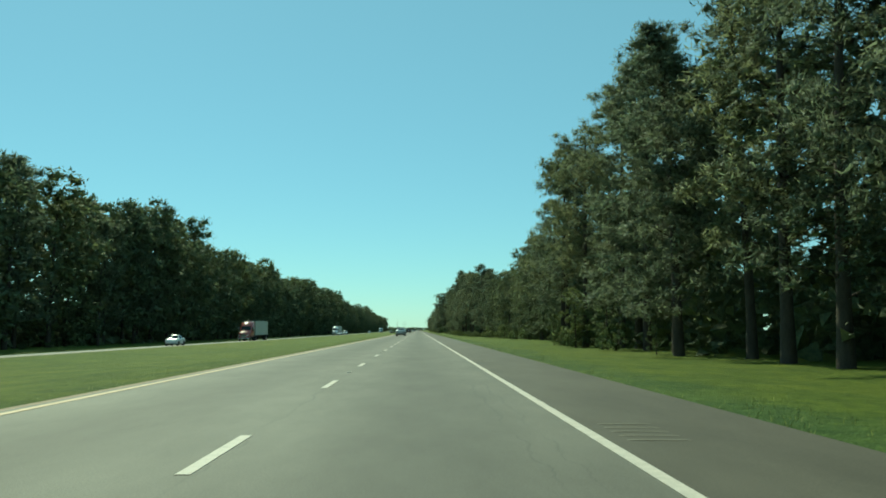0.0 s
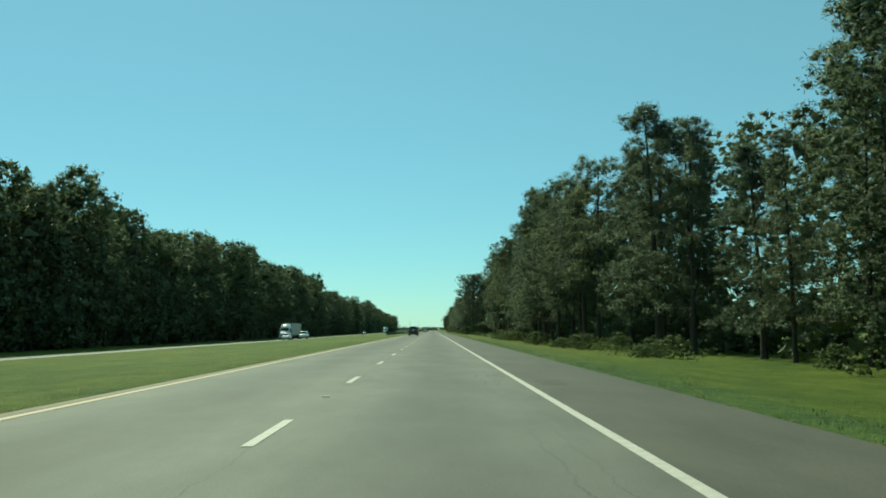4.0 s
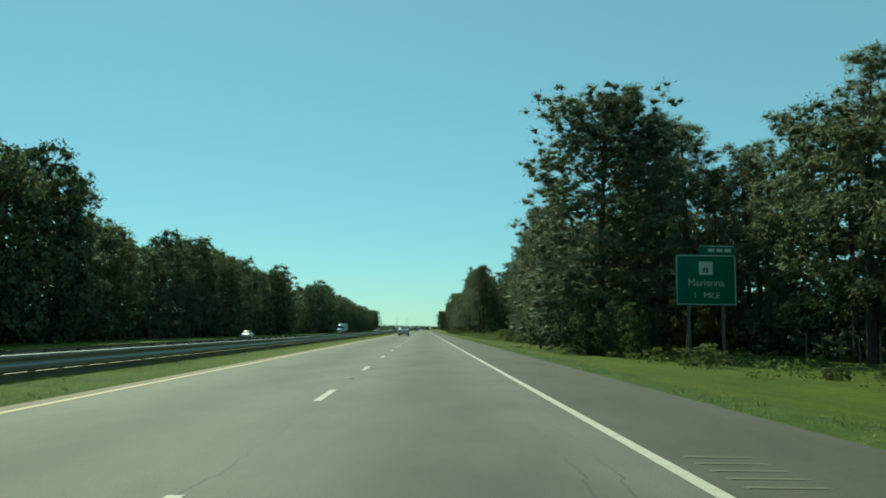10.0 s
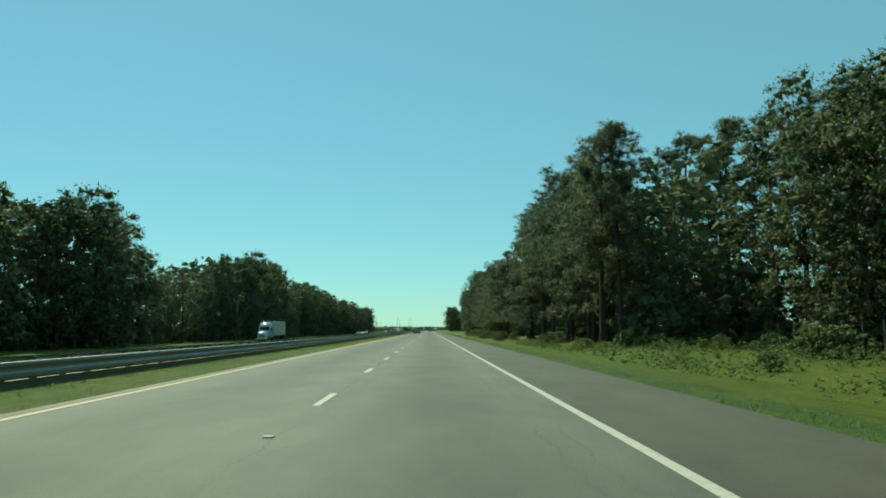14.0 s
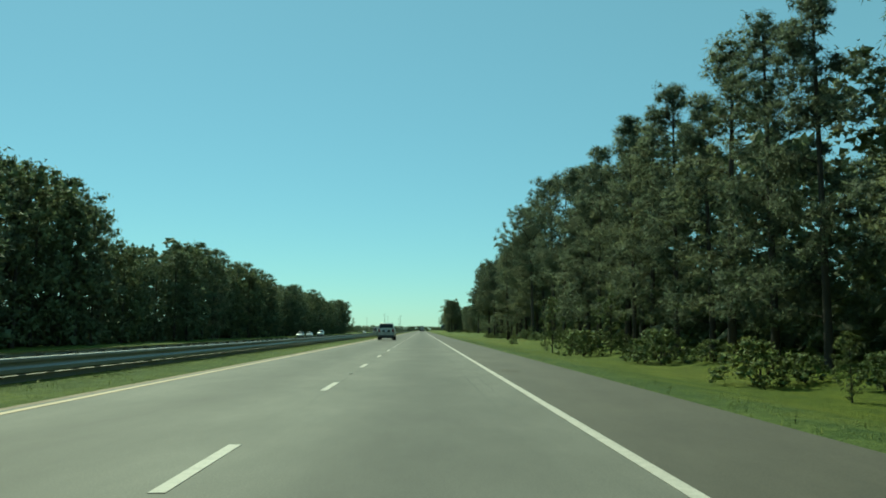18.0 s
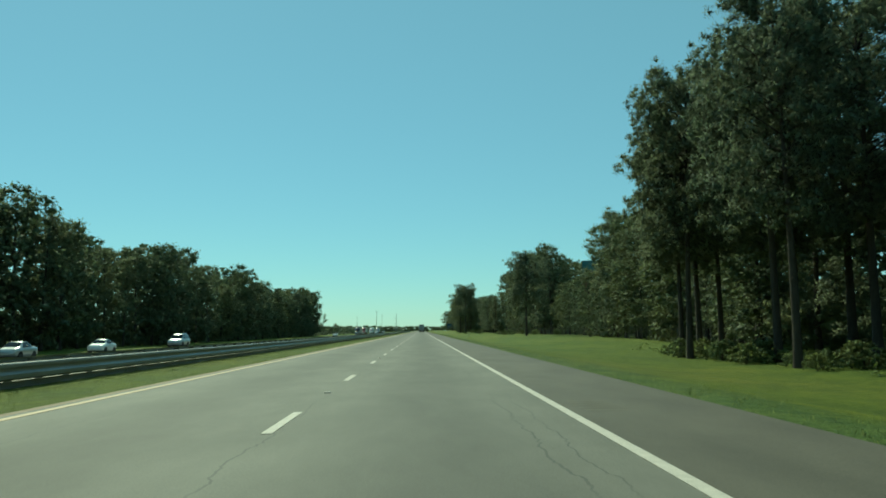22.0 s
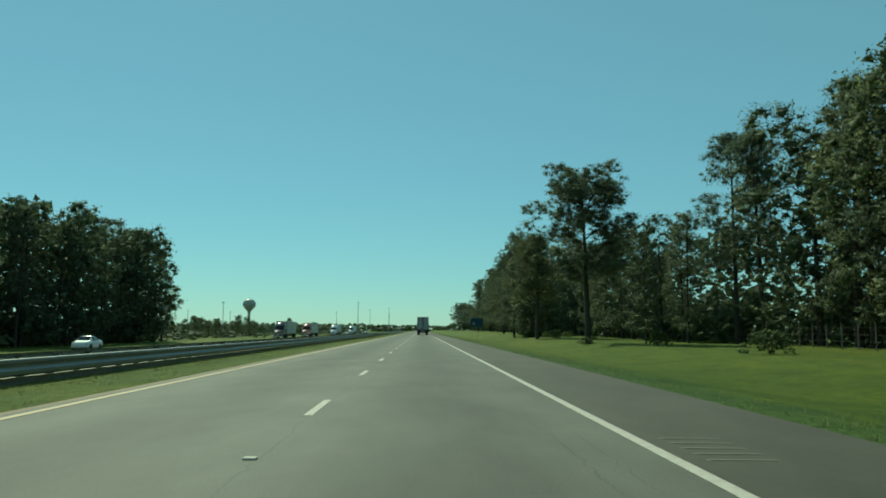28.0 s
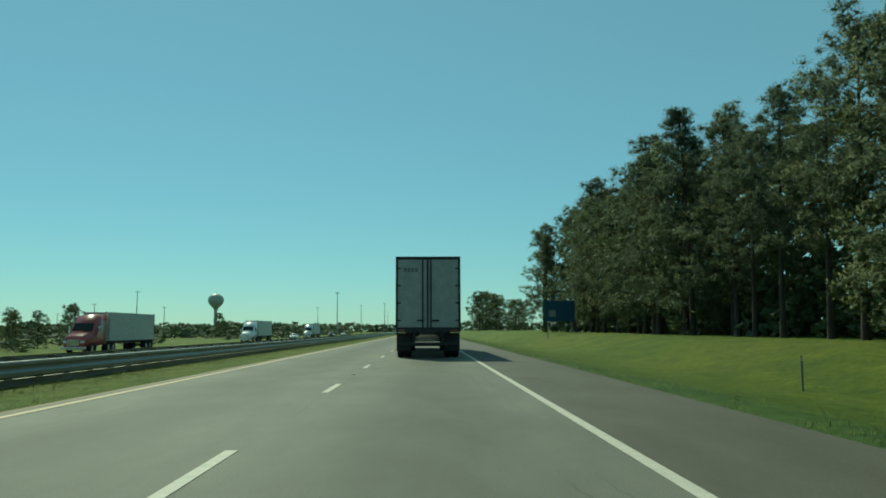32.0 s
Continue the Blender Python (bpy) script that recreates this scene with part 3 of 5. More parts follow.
# single trees that stand out: kind, x, y, height, width
R_SINGLE = (
    ("full", 17.0, 108, 11.0, 1.3), ("full", 17.5, 118, 10.8, 1.3), ("pine", 29.0, 167, 25.5, 1.35), ("pine", 30.5, 200, 25.5, 1.2),
    ("pine", 17.5, 213, 19.5, 1.1), ("crown_pine", 15.7, 262, 20.0, 0.8), ("pine", 14.0, 318, 18.5, 1.15), ("bare_pine", 14.2, 300, 19.0, 1.15), ("bare_pine", 13.8, 327, 17.0, 1.0), ("bare_pine", 19.0, 270, 21.5, 1.15), ("cone_tree", 15.0, 450, 22.8, 1.3), ("pine", 14.6, 470, 18.5, 1.1), ("cone_tree", 20.5, 458, 20.0, 1.0), ("pine", 24.5, 462, 25.2, 1.4), ("pine", 28.0, 465, 24.5, 1.4), ("pine", 29.5, 434, 21.5, 1.3), ("pine", 18.5, 530, 15.5, 0.95), ("pine", 17.4, 523, 15.5, 0.95), ("pine", 29, 612, 22.5, 1.2), ("pine", 30, 628, 24, 1.2), ("pine", 29, 646, 24, 1.2), ("full", 11.6, 462, 12, 0.8),
    ("bare_pine", 15.2, 487, 18.5, 1.0), ("full", 17, 510, 17, 0.8), ("pine", 17, 620, 20.5, 1.2), ("pine", 16.0, 661, 19.5, 1.2),
    ("crown_pine", 16.4, 803, 18.8, 0.86), ("pine", 15.2, 826, 16.5, 1.0), ("bare_pine", 16.3, 834, 16.0, 1.0), ("pine", 23, 842, 22, 1.1), ("bare_pine", 25, 860, 18, 0.9),
    ("crown_pine", 17, 887, 18.0, 0.75), ("crown_pine", 17.5, 890, 15.5, 0.75), ("crown_pine", 19.5, 880, 18.5, 0.8), ("crown_pine", 17.2, 873, 17.5, 0.75),
    ("crown_pine", 21, 892, 18, 0.8), ("crown_pine", 24.5, 879, 19.8, 0.85), ("bare_pine", 26.5, 885, 21, 1.15), ("cone_tree", 15.2, 703, 16.4, 0.95), ("cone_tree", 19.8, 706, 15.8, 0.95), ("bare_pine", 19.8, 893, 17, 1.1), ("bare_pine", 22.5, 884, 18, 1.2),
    ("full", 31.5, 984, 12.0, 1.1), ("full", 33.5, 977, 20.5, 1.15), ("crown_pine", 23.4, 1012.7, 17.3, 1.06), ("crown_pine", 17.4, 1144.5, 18.2, 1.08),
    ("crown_pine", 16.8, 1177, 14.5, 1.1), ("crown_pine", 20.0, 1214.7, 18.5, 0.9), ("crown_pine", 21.6, 1219, 18.5, 0.9), ("pine", 16.5, 1203, 14.0, 1.1),
    ("cedar", 18.0, 1192, 7.6, 1.25), ("pine", 18.5, 1240, 14.5, 1.0),
)
LEFT_H = lerp_table([(84, 23), (126, 21.7), (150, 25.5), (182, 23.4), (210, 20.8), (252, 22.3), (294, 22.0), (322, 20.5), (364, 22.8), (406, 20.8), (448, 24.4), (490, 23), (525, 17.4),
                     (560, 20), (602, 20.5), (625, 18.3), (660, 20.5), (686, 11.5), (705, 13), (742, 20.3), (798, 23), (818, 22), (827, 13), (842, 18), (868, 21.3), (910, 20), (966, 17),
                     (1015, 19), (1046, 14.5), (1064, 19), (1134, 15), (1176, 19.4), (1204, 19.4), (1240, 15)])
r0 = random.Random(3)
EDGES = []     # tree feet, for the thicket behind them
for y0, y1, xf, h, gap, kinds, depth in R_EDGE_TREES:
    y = y0 + 1.5
    while y < y1:
        x = xf + r0.uniform(-0.6, 1.8)
        kind = r0.choice(kinds)
        tree({"pine": "mid_pine", "full": "mid_full"}.get(kind, kind) if xf > 27 else kind, x, y, h * r0.uniform(0.9, 1.1), r0.uniform(0.9, 1.2))
        EDGES.append((x, y, h, 1, depth))
        y += gap * r0.uniform(0.75, 1.3)
for kind, x, y, h, wide in R_SINGLE:
    tree(kind, x, y, h, wide)
y = 40.0
while y < 1221:
    x, h = -50.5 - r0.uniform(0, 3.5), LEFT_H(y) * 1.08
    tree(r0.choice(("far_pine", "far_full", "far_full")), x, y, h * r0.uniform(0.82, 1.06), r0.uniform(0.85, 1.15))
    EDGES.append((x, y, h, -1, 1))
    y += r0.uniform(4.2, 7.0)


def heap(name, pieces, label, category):
    """Many plants that nobody could count, as one mesh."""
    mats, vs, fs, ids, n = [], [], [], [], 0
    for me, m in pieces:
        k = len(me.vertices)
        v = np.empty(k * 3, dtype=np.float32)
        me.vertices.foreach_get("co", v)
        a = np.array(m, dtype=np.float32)
        vs.append(v.reshape(-1, 3) @ a[:3, :3].T + a[:3, 3])
        q = np.empty(len(me.polygons) * 3, dtype=np.int32)
        me.loops.foreach_get("vertex_index", q)
        fs.append(q.reshape(-1, 3) + n)
        if me.materials[0] not in mats:
            mats.append(me.materials[0])
        ids.append(np.full(len(me.polygons), mats.index(me.materials[0]), dtype=np.int32))
        n += k
    me = mesh_of(name, np.concatenate(vs), np.concatenate(fs), mats)
    me.polygons.foreach_set("material_index", np.concatenate(ids))
    return tagged(hang(name, me), label, category, kind="stuff")


DEEP_NEAR = [pine(124 + i, 16, 0.1, 3.4, 220, 5, 0.26, ("spire", "dome")[i % 2], (1, 3), 0.6, 0.5, 0.3, 0.7) for i in range(3)] + [broadleaf(134 + i, 14, 0.02, 4.2, 210, 5, 0.24, clump=0.58, core=0.7) for i in range(2)]
BACK = [pine(160 + i, 16, 0.02, 3.9, 130, 2, 0.4, "dome", (1, 3), 0.9, 0.7, 0.4, 1.0) for i in range(3)]
FAR_THICKET = [shrub(144 + i, 3.2, 2.6, 34, 3, 0.3, LEAF, 1.15) for i in range(3)]
THICKET = [shrub(140 + i, 3.2, 2.6, 34, 6, 0.2, LEAF, 1.0) for i in range(3)]
deep, thick = [], []
for x, y, h, side, depth in EDGES:
    for row in range(2 if depth else 0):
        wood, crown = r0.choice(BACK if row or side < 0 else DEEP_NEAR)
        s = h * r0.uniform(0.84, 1.02) * (1 - 0.05 * row) / 16.3
        px, py = x + side * (4.0 + 6.0 * row + r0.uniform(-1.0, 1.8)), y + r0.uniform(-2.5, 2.5)
        deep.append((crown, Matrix.LocRotScale((px, py, bank(px, py)), Euler((0, 0, r0.uniform(0, 6.28))), (s, s, s))))
    for k in range(3 if depth else 1):
        px, py = x + side * (3.0 + 4.0 * k + r0.uniform(-1, 1.5)), y + r0.uniform(-2.5, 2.5)
        s = r0.uniform(0.8, 1.5) * (1.2 if side < 0 else 1.6 if k == 2 else 1)
        thick.append((r0.choice(FAR_THICKET if side < 0 or k == 2 else THICKET)[1], Matrix.LocRotScale((px, py, bank(px, py) - 0.2), Euler((0, 0, r0.uniform(0, 6.28))), (s, s, s))))
heap("woods", deep, "dense mixed pine and broadleaf woods behind the roadside trees", "woods")
heap("undergrowth", thick, "dark leafy undergrowth between the trunks", "undergrowth")


# ---- vehicles ----
PAINT_WHITE = plain("white_car_paint", (0.72, 0.73, 0.72), 0.28, 0, 0.5, 0.6)
PAINT_SILVER = plain("silver_car_paint", (0.42, 0.44, 0.45), 0.3, 0.55, 0.5, 0.6)
PAINT_BEIGE = plain("champagne_car_paint", (0.5, 0.47, 0.41), 0.32, 0.3, 0.5, 0.5)
PAINT_DARK = plain("dark_maroon_car_paint", (0.06, 0.022, 0.02), 0.25, 0.1, 0.5, 0.7)
PAINT_RED = plain("red_cab_paint", (0.33, 0.045, 0.035), 0.3, 0, 0.5, 0.5)
PAINT_TEAL = plain("pale_blue_cab_paint", (0.25, 0.42, 0.5), 0.3, 0, 0.5, 0.5)
TRAILER = plain("trailer_white_panels", (0.43, 0.44, 0.415), 0.45)
GLASS = plain("tinted_glass", (0.018, 0.02, 0.02), 0.05, 0, 0.3)
RUBBER = two_tone("tyre_rubber", (0.012, 0.012, 0.012), (0.035, 0.035, 0.034), 9, 0.85, relief=0.1)
PLASTIC = two_tone("black_plastic", (0.018, 0.018, 0.018), (0.045, 0.045, 0.045), 8, 0.6, relief=0.1)
BUMPER = two_tone("grey_bumper_plastic", (0.06, 0.058, 0.054), (0.095, 0.092, 0.086), 6, 0.6, relief=0.05)
CHROME = plain("chrome", (0.75, 0.75, 0.75), 0.15, 1.0)
RIM = plain("alloy_rim", (0.45, 0.46, 0.47), 0.3, 0.9)
LAMP_RED = plain("red_lamp_glass", (0.24, 0.05, 0.045), 0.2, 0, 0.6, 0.5)
LAMP_CLEAR = plain("clear_lamp_glass", (0.75, 0.76, 0.78), 0.08, 0.2, 0.8, 0.6)
PLATE = plain("number_plate", (0.6, 0.62, 0.64), 0.5)
INK = plain("dark_ink", (0.03, 0.035, 0.06), 0.6)
TRAILER_INK = plain("faded_trailer_ink", (0.2, 0.21, 0.22), 0.6)
PLATE_INK = plain("faded_plate_ink", (0.36, 0.38, 0.42), 0.6)


def loft(rings, cap=True):
    """A closed body from mirrored half-rings (x >= 0), listed from back to front."""
    bm = bmesh.new()
    rows = []
    for y, half in rings:
        ring = [(x, z) for x, z in half] + [(-x, z) for x, z in reversed(half) if x > 1e-6]
        rows.append([bm.verts.new((x, y, z)) for x, z in ring])
    n = len(rows[0])
    for a, b in zip(rows, rows[1:]):
        for j in range(n):
            bm.faces.new((a[j], a[(j + 1) % n], b[(j + 1) % n], b[j]))
    if cap:
        bm.faces.new(list(reversed(rows[0])))
        bm.faces.new(rows[-1])
    bmesh.ops.recalc_face_normals(bm, faces=bm.faces)
    return bm


def half_ring(zb, belt, top, w, wr):
    """Half of a car's cross-section: floor, sill, flank, waist, shoulder, roof."""
    mid = zb + (belt - zb) * 0.55
    return [(0, zb), (w * 0.84, zb), (w * 0.965, zb + 0.07), (w, mid), (w * 0.985, belt - 0.05), (w * 0.955, belt),
            (wr + (w * 0.94 - wr) * 0.45, belt + (top - belt) * 0.55), (wr, top - 0.045 * (top - belt > 0.1)), (wr * 0.8, top - 0.008), (0, top)]


def spline(vals, ts, t):
    """Smooth interpolation (Catmull-Rom) of values given at ts."""
    i = max(0, min(len(ts) - 2, int(np.searchsorted(ts, t, side="right")) - 1))
    u = (t - ts[i]) / (ts[i + 1] - ts[i])
    p0, p1, p2, p3 = (np.array(vals[max(0, min(len(vals) - 1, i + j))]) for j in (-1, 0, 1, 2))
    a = (p2 - p0) * (ts[i + 1] - ts[i]) / (ts[min(i + 1, len(ts) - 1)] - ts[max(i - 1, 0)])
    b = (p3 - p1) * (ts[i + 1] - ts[i]) / (ts[min(i + 2, len(ts) - 1)] - ts[i])
    return (2 * u ** 3 - 3 * u ** 2 + 1) * p1 + (u ** 3 - 2 * u ** 2 + u) * a + (3 * u ** 2 - 2 * u ** 3) * p2 + (u ** 3 - u ** 2) * b


class Skin:
    """A car's outer surface: smooth along its length, a mirrored half-ring across."""

    def __init__(self, stations):
        self.ts = [s[0] for s in stations]
        self.rings = [half_ring(*s[1:]) for s in stations]

    def half(self, y):
        return [(max(0.0, float(x)), float(z)) for x, z in spline(self.rings, self.ts, y)]

    def body(self, steps=34):
        length = self.ts[-1]
        ys = sorted(set([0.0, 0.03, 0.06, length - 0.06, length - 0.02, length] + [length * i / steps for i in range(steps + 1)]))
        return loft([(y, self.half(y)) for y in ys])

    def at(self, y, v):
        """The point at length y and ring place v (0 floor, 5 waist, 7 roof edge, 9 roof middle); negative v on the other side."""
        h, a = self.half(y), min(abs(v), 8.999)
        i = int(a)
        (x0, z0), (x1, z1) = h[i], h[i + 1]
        x, z = x0 + (x1 - x0) * (a - i), z0 + (z1 - z0) * (a - i)
        return Vector((math.copysign(x, v), y, z))


def sheet(corners, lift, bulge=0.0, k=6):
    """A curved pane between four corners, with thickness."""
    a, b, c, d = [Vector(p) for p in corners]
    return pane(lambda u, v: (a * (1 - u) + b * u) * (1 - v) + (d * (1 - u) + c * u) * v + (b - a).cross(d - a).normalized() * bulge * 4 * u * (1 - u), lift, k, k, (b - a).cross(d - a))


def pane(at, lift, ku, kv, out):
    """A pane over the surface at(u, v), set proud by lift along its normal on the side of out, with thickness."""
    bm = bmesh.new()
    g = [[bm.verts.new(at(i / ku, j / kv)) for j in range(kv + 1)] for i in range(ku + 1)]
    for i in range(ku):
        for j in range(kv):
            bm.faces.new((g[i][j], g[i + 1][j], g[i + 1][j + 1], g[i][j + 1]))
    bm.normal_update()
    mean = sum((fc.normal for fc in bm.faces), Vector())
    s = 1 if mean.dot(Vector(out)) > 0 else -1
    for v in bm.verts:
        v.co += v.normal * (s * lift)
    back = bmesh.ops.extrude_face_region(bm, geom=list(bm.faces))
    for v in back["geom"]:
        if isinstance(v, bmesh.types.BMVert):
            v.co -= Vector(out).normalized() * 0.03
    bmesh.ops.recalc_face_normals(bm, faces=bm.faces)
    return bm


def wheel(parent, x, y, r, width, side, rim_mat=None):
    """A tyre with a rim, its outer face towards side."""
    bm = bmesh.new()
    prof = [(r * 0.62, width * 0.46), (r * 0.93, width * 0.5), (r, width * 0.34), (r, -width * 0.34), (r * 0.93, -width * 0.5), (r * 0.62, -width * 0.46)]
    n = 22
    rows = [[bm.verts.new((x + w, y + q * math.cos(2 * math.pi * i / n), r + q * math.sin(2 * math.pi * i / n))) for q, w in prof] for i in range(n)]
    for i in range(n):
        a, b = rows[i], rows[(i + 1) % n]
        for j in range(len(prof)):
            bm.faces.new((a[j], a[(j + 1) % len(prof)], b[(j + 1) % len(prof)], b[j]))
    bmesh.ops.recalc_face_normals(bm, faces=bm.faces)
    w = part("wheel", bm, RUBBER, parent, "black rubber tyre", True)
    bm = bmesh.new()
    o = x + side * width * 0.3
    rod(bm, (o - side * 0.06, y, r), (o, y, r), r * 0.63, r * 0.6, 16)
    for i in range(5):
        a = 2 * math.pi * i / 5
        box(bm, o - 0.015, o + 0.03, y + math.cos(a) * r * 0.3 - 0.035, y + math.cos(a) * r * 0.3 + 0.035, r + math.sin(a) * r * 0.3 - 0.035, r + math.sin(a) * r * 0.3 + 0.035)
    part("rim", bm, rim_mat or RIM, w, "alloy rim")
    return w


def wedge(points, y0, y1, sx):
    """A lamp: an outline (x, z) drawn on the tail, with depth."""
    bm = bmesh.new()
    x_in, x_out = min(p[0] for p in points), max(p[0] for p in points)
    front = [bm.verts.new((sx * x, y0 + 0.012 * ((x - x_in) / (x_out - x_in)) ** 2, z)) for x, z in points]
    back = [bm.verts.new((sx * x * 1.005, y1, z)) for x, z in points]
    bm.faces.new(front), bm.faces.new(list(reversed(back)))
    n = len(points)
    for i in range(n):
        bm.faces.new((front[i], back[i], back[(i + 1) % n], front[(i + 1) % n]))
    bmesh.ops.recalc_face_normals(bm, faces=bm.faces)
    bmesh.ops.bevel(bm, geom=list(bm.edges), offset=0.008, segments=1, affect="EDGES")
    return bm


def car(name, paint, label, category, at, stations, rear, front, sides, wheels, lamp, wheel_r=0.32, rack=False, spoiler=False, plate_z=0.8, chrome_frame=False):
    """A car standing with its tail at y = 0. stations: y, floor, waist, top, half width, half roof width; rear, front: lengths between which the end windows lie."""
    car_ob = tagged(new(name), label, category, "road traffic")
    skin = Skin(stations)
    part("body", skin.body(), paint, car_ob, "", True)
    length, half_w, z_bottom = stations[-1][0], max(s[4] for s in stations), stations[0][1]
    part("underbody", boxed(-half_w * 0.82, half_w * 0.82, 0.22, length - 0.3, 0.2, 0.42, bevel=0.03), PLASTIC, car_ob, "dark underbody")
    part("rear_valance", boxed(-half_w * 0.78, half_w * 0.78, 0.05, 0.3, z_bottom - 0.1, z_bottom + 0.03, bevel=0.02), PLASTIC, car_ob, "dark lower edge of the bumper")
    part("bumper_seam", boxed(-half_w * 0.8, half_w * 0.8, -0.003, 0.05, z_bottom + 0.25, z_bottom + 0.26), PLASTIC, car_ob, "dark seam line")
    part("rear_window", pane(lambda u, v: skin.at(rear[0] + (rear[1] - rear[0]) * v, math.copysign(9 - 1.85 * abs(2 * u - 1), u - 0.5)), 0.012, 14, 6, (0, -1, 0.5)), GLASS, car_ob, "dark tinted rear window")
    part("windscreen", pane(lambda u, v: skin.at(front[0] + (front[1] - front[0]) * v, math.copysign(9 - 1.85 * abs(2 * u - 1), u - 0.5)), 0.012, 14, 6, (0, 1, 0.5)), GLASS, car_ob, "tinted windscreen")
    for s in (1, -1):
        for a0, a1, b0, b1 in sides:
            part("side_window", pane(lambda u, v: skin.at((a0 + (b0 - a0) * v) * (1 - u) + (a1 + (b1 - a1) * v) * u, s * (5.12 + 1.78 * v)), 0.012, 5, 4, (s, 0, 0.2)), GLASS, car_ob, "tinted side window")
        for y in wheels:
            bm = bmesh.new()
            rod(bm, (s * (half_w - 0.3), y, wheel_r + 0.03), (s * (half_w + 0.002), y, wheel_r + 0.03), wheel_r * 1.1, None, 28)
            part("wheel_arch", bm, PLASTIC, car_ob, "dark wheel arch")
            wheel(car_ob, s * (half_w - 0.088), y, wheel_r, 0.2, s)
        zm, ym = stations[-4][3] + 0.05, front[1] - 0.12
        part("mirror", boxed(min(s * (half_w - 0.04), s * (half_w + 0.15)), max(s * (half_w - 0.04), s * (half_w + 0.15)), ym - 0.05, ym + 0.06, zm - 0.05, zm + 0.08, bevel=0.03), PLASTIC, car_ob, "dark door mirror")
        part("tail_lamp", wedge(lamp, -0.03, 0.22, s), LAMP_RED, car_ob, "red tail lamp")
        part("headlamp", boxed(s * (half_w * 0.7) - 0.16, s * (half_w * 0.7) + 0.16, length - 0.2, length - 0.04, stations[-2][2] - 0.1, stations[-2][2] + 0.05, bevel=0.03), LAMP_CLEAR, car_ob, "clear headlamp")
        for y in ((sides[0][0] + sides[0][1]) / 2, (sides[-1][0] + sides[-1][1]) / 2 - 0.1):
            p = skin.at(y, s * 4.3)
            part("door_handle", boxed(p.x - 0.02, p.x + 0.02, y, y + 0.14, p.z - 0.02, p.z + 0.015, bevel=0.006), paint, car_ob)
    pl = part("number_plate", boxed(-0.16, 0.16, -0.02, 0.03, plate_z - 0.08, plate_z + 0.08, bevel=0.006), PLATE, car_ob, "pale number plate")
    part("plate_bar", boxed(-0.11, 0.11, -0.025, -0.018, plate_z - 0.03, plate_z + 0.03), PLATE_INK, pl, "grey bar")
    if chrome_frame:
        part("plate_recess", boxed(-0.42, 0.42, -0.012, 0.03, plate_z - 0.13, plate_z + 0.11, bevel=0.01), PLASTIC, car_ob, "dark plate recess")
        part("chrome_strip", boxed(-0.45, 0.45, -0.02, 0.05, plate_z + 0.12, plate_z + 0.155, bevel=0.008), CHROME, car_ob, "chrome strip")
        part("rear_bumper", boxed(-half_w * 0.93, half_w * 0.93, -0.07, 0.35, 0.54, 0.7, bevel=0.05), paint, car_ob, "bumper in the body colour")
        part("bumper_step", boxed(-half_w * 0.75, half_w * 0.75, -0.055, 0.1, 0.69, 0.712, bevel=0.008), BUMPER, car_ob, "grey step pad")
        part("lower_bumper", boxed(-half_w * 0.9, half_w * 0.9, -0.03, 0.35, 0.36, 0.55, bevel=0.04), BUMPER, car_ob, "dark grey lower bumper")
        part("badge", boxed(-0.03, 0.03, -0.01, 0.03, plate_z + 0.24, plate_z + 0.38, bevel=0.01), CHROME, car_ob, "small plain chrome badge")
        part("wiper", boxed(-0.02, 0.4, rear[0] - 0.005, rear[0] + 0.02, 1.3, 1.32), PLASTIC, car_ob, "dark rear wiper")
    if spoiler:
        part("spoiler", pane(lambda u, v: skin.at(0.1 + 0.12 * v, math.copysign(9 - 1.6 * abs(2 * u - 1), u - 0.5)) + Vector((0, 0, 0.014 * (1 - v))), 0.008, 16, 3, (0, -0.4, 1)), paint, car_ob, "low lip spoiler")
    if rack:
        for s in (1, -1):
            bm = bmesh.new()
            x = s * stations[5][5] * 0.93
            zs = [skin.at(y, s * 7.3).z + 0.055 for y in (0.55, 1.5, 2.4)]
            for (y0, z0), (y1, z1) in zip(zip((0.55, 1.5), zs), zip((1.5, 2.4), zs[1:])):
                rod(bm, (x, y0, z0), (x, y1, z1), 0.02)
            for y, z in zip((0.55, 1.5, 2.4), zs):
                rod(bm, (x, y, z - 0.09), (x, y, z + 0.01), 0.028)
            part("roof_rail", bm, CHROME, car_ob, "chrome roof rail")
    car_ob.matrix_basis = at
    return car_ob


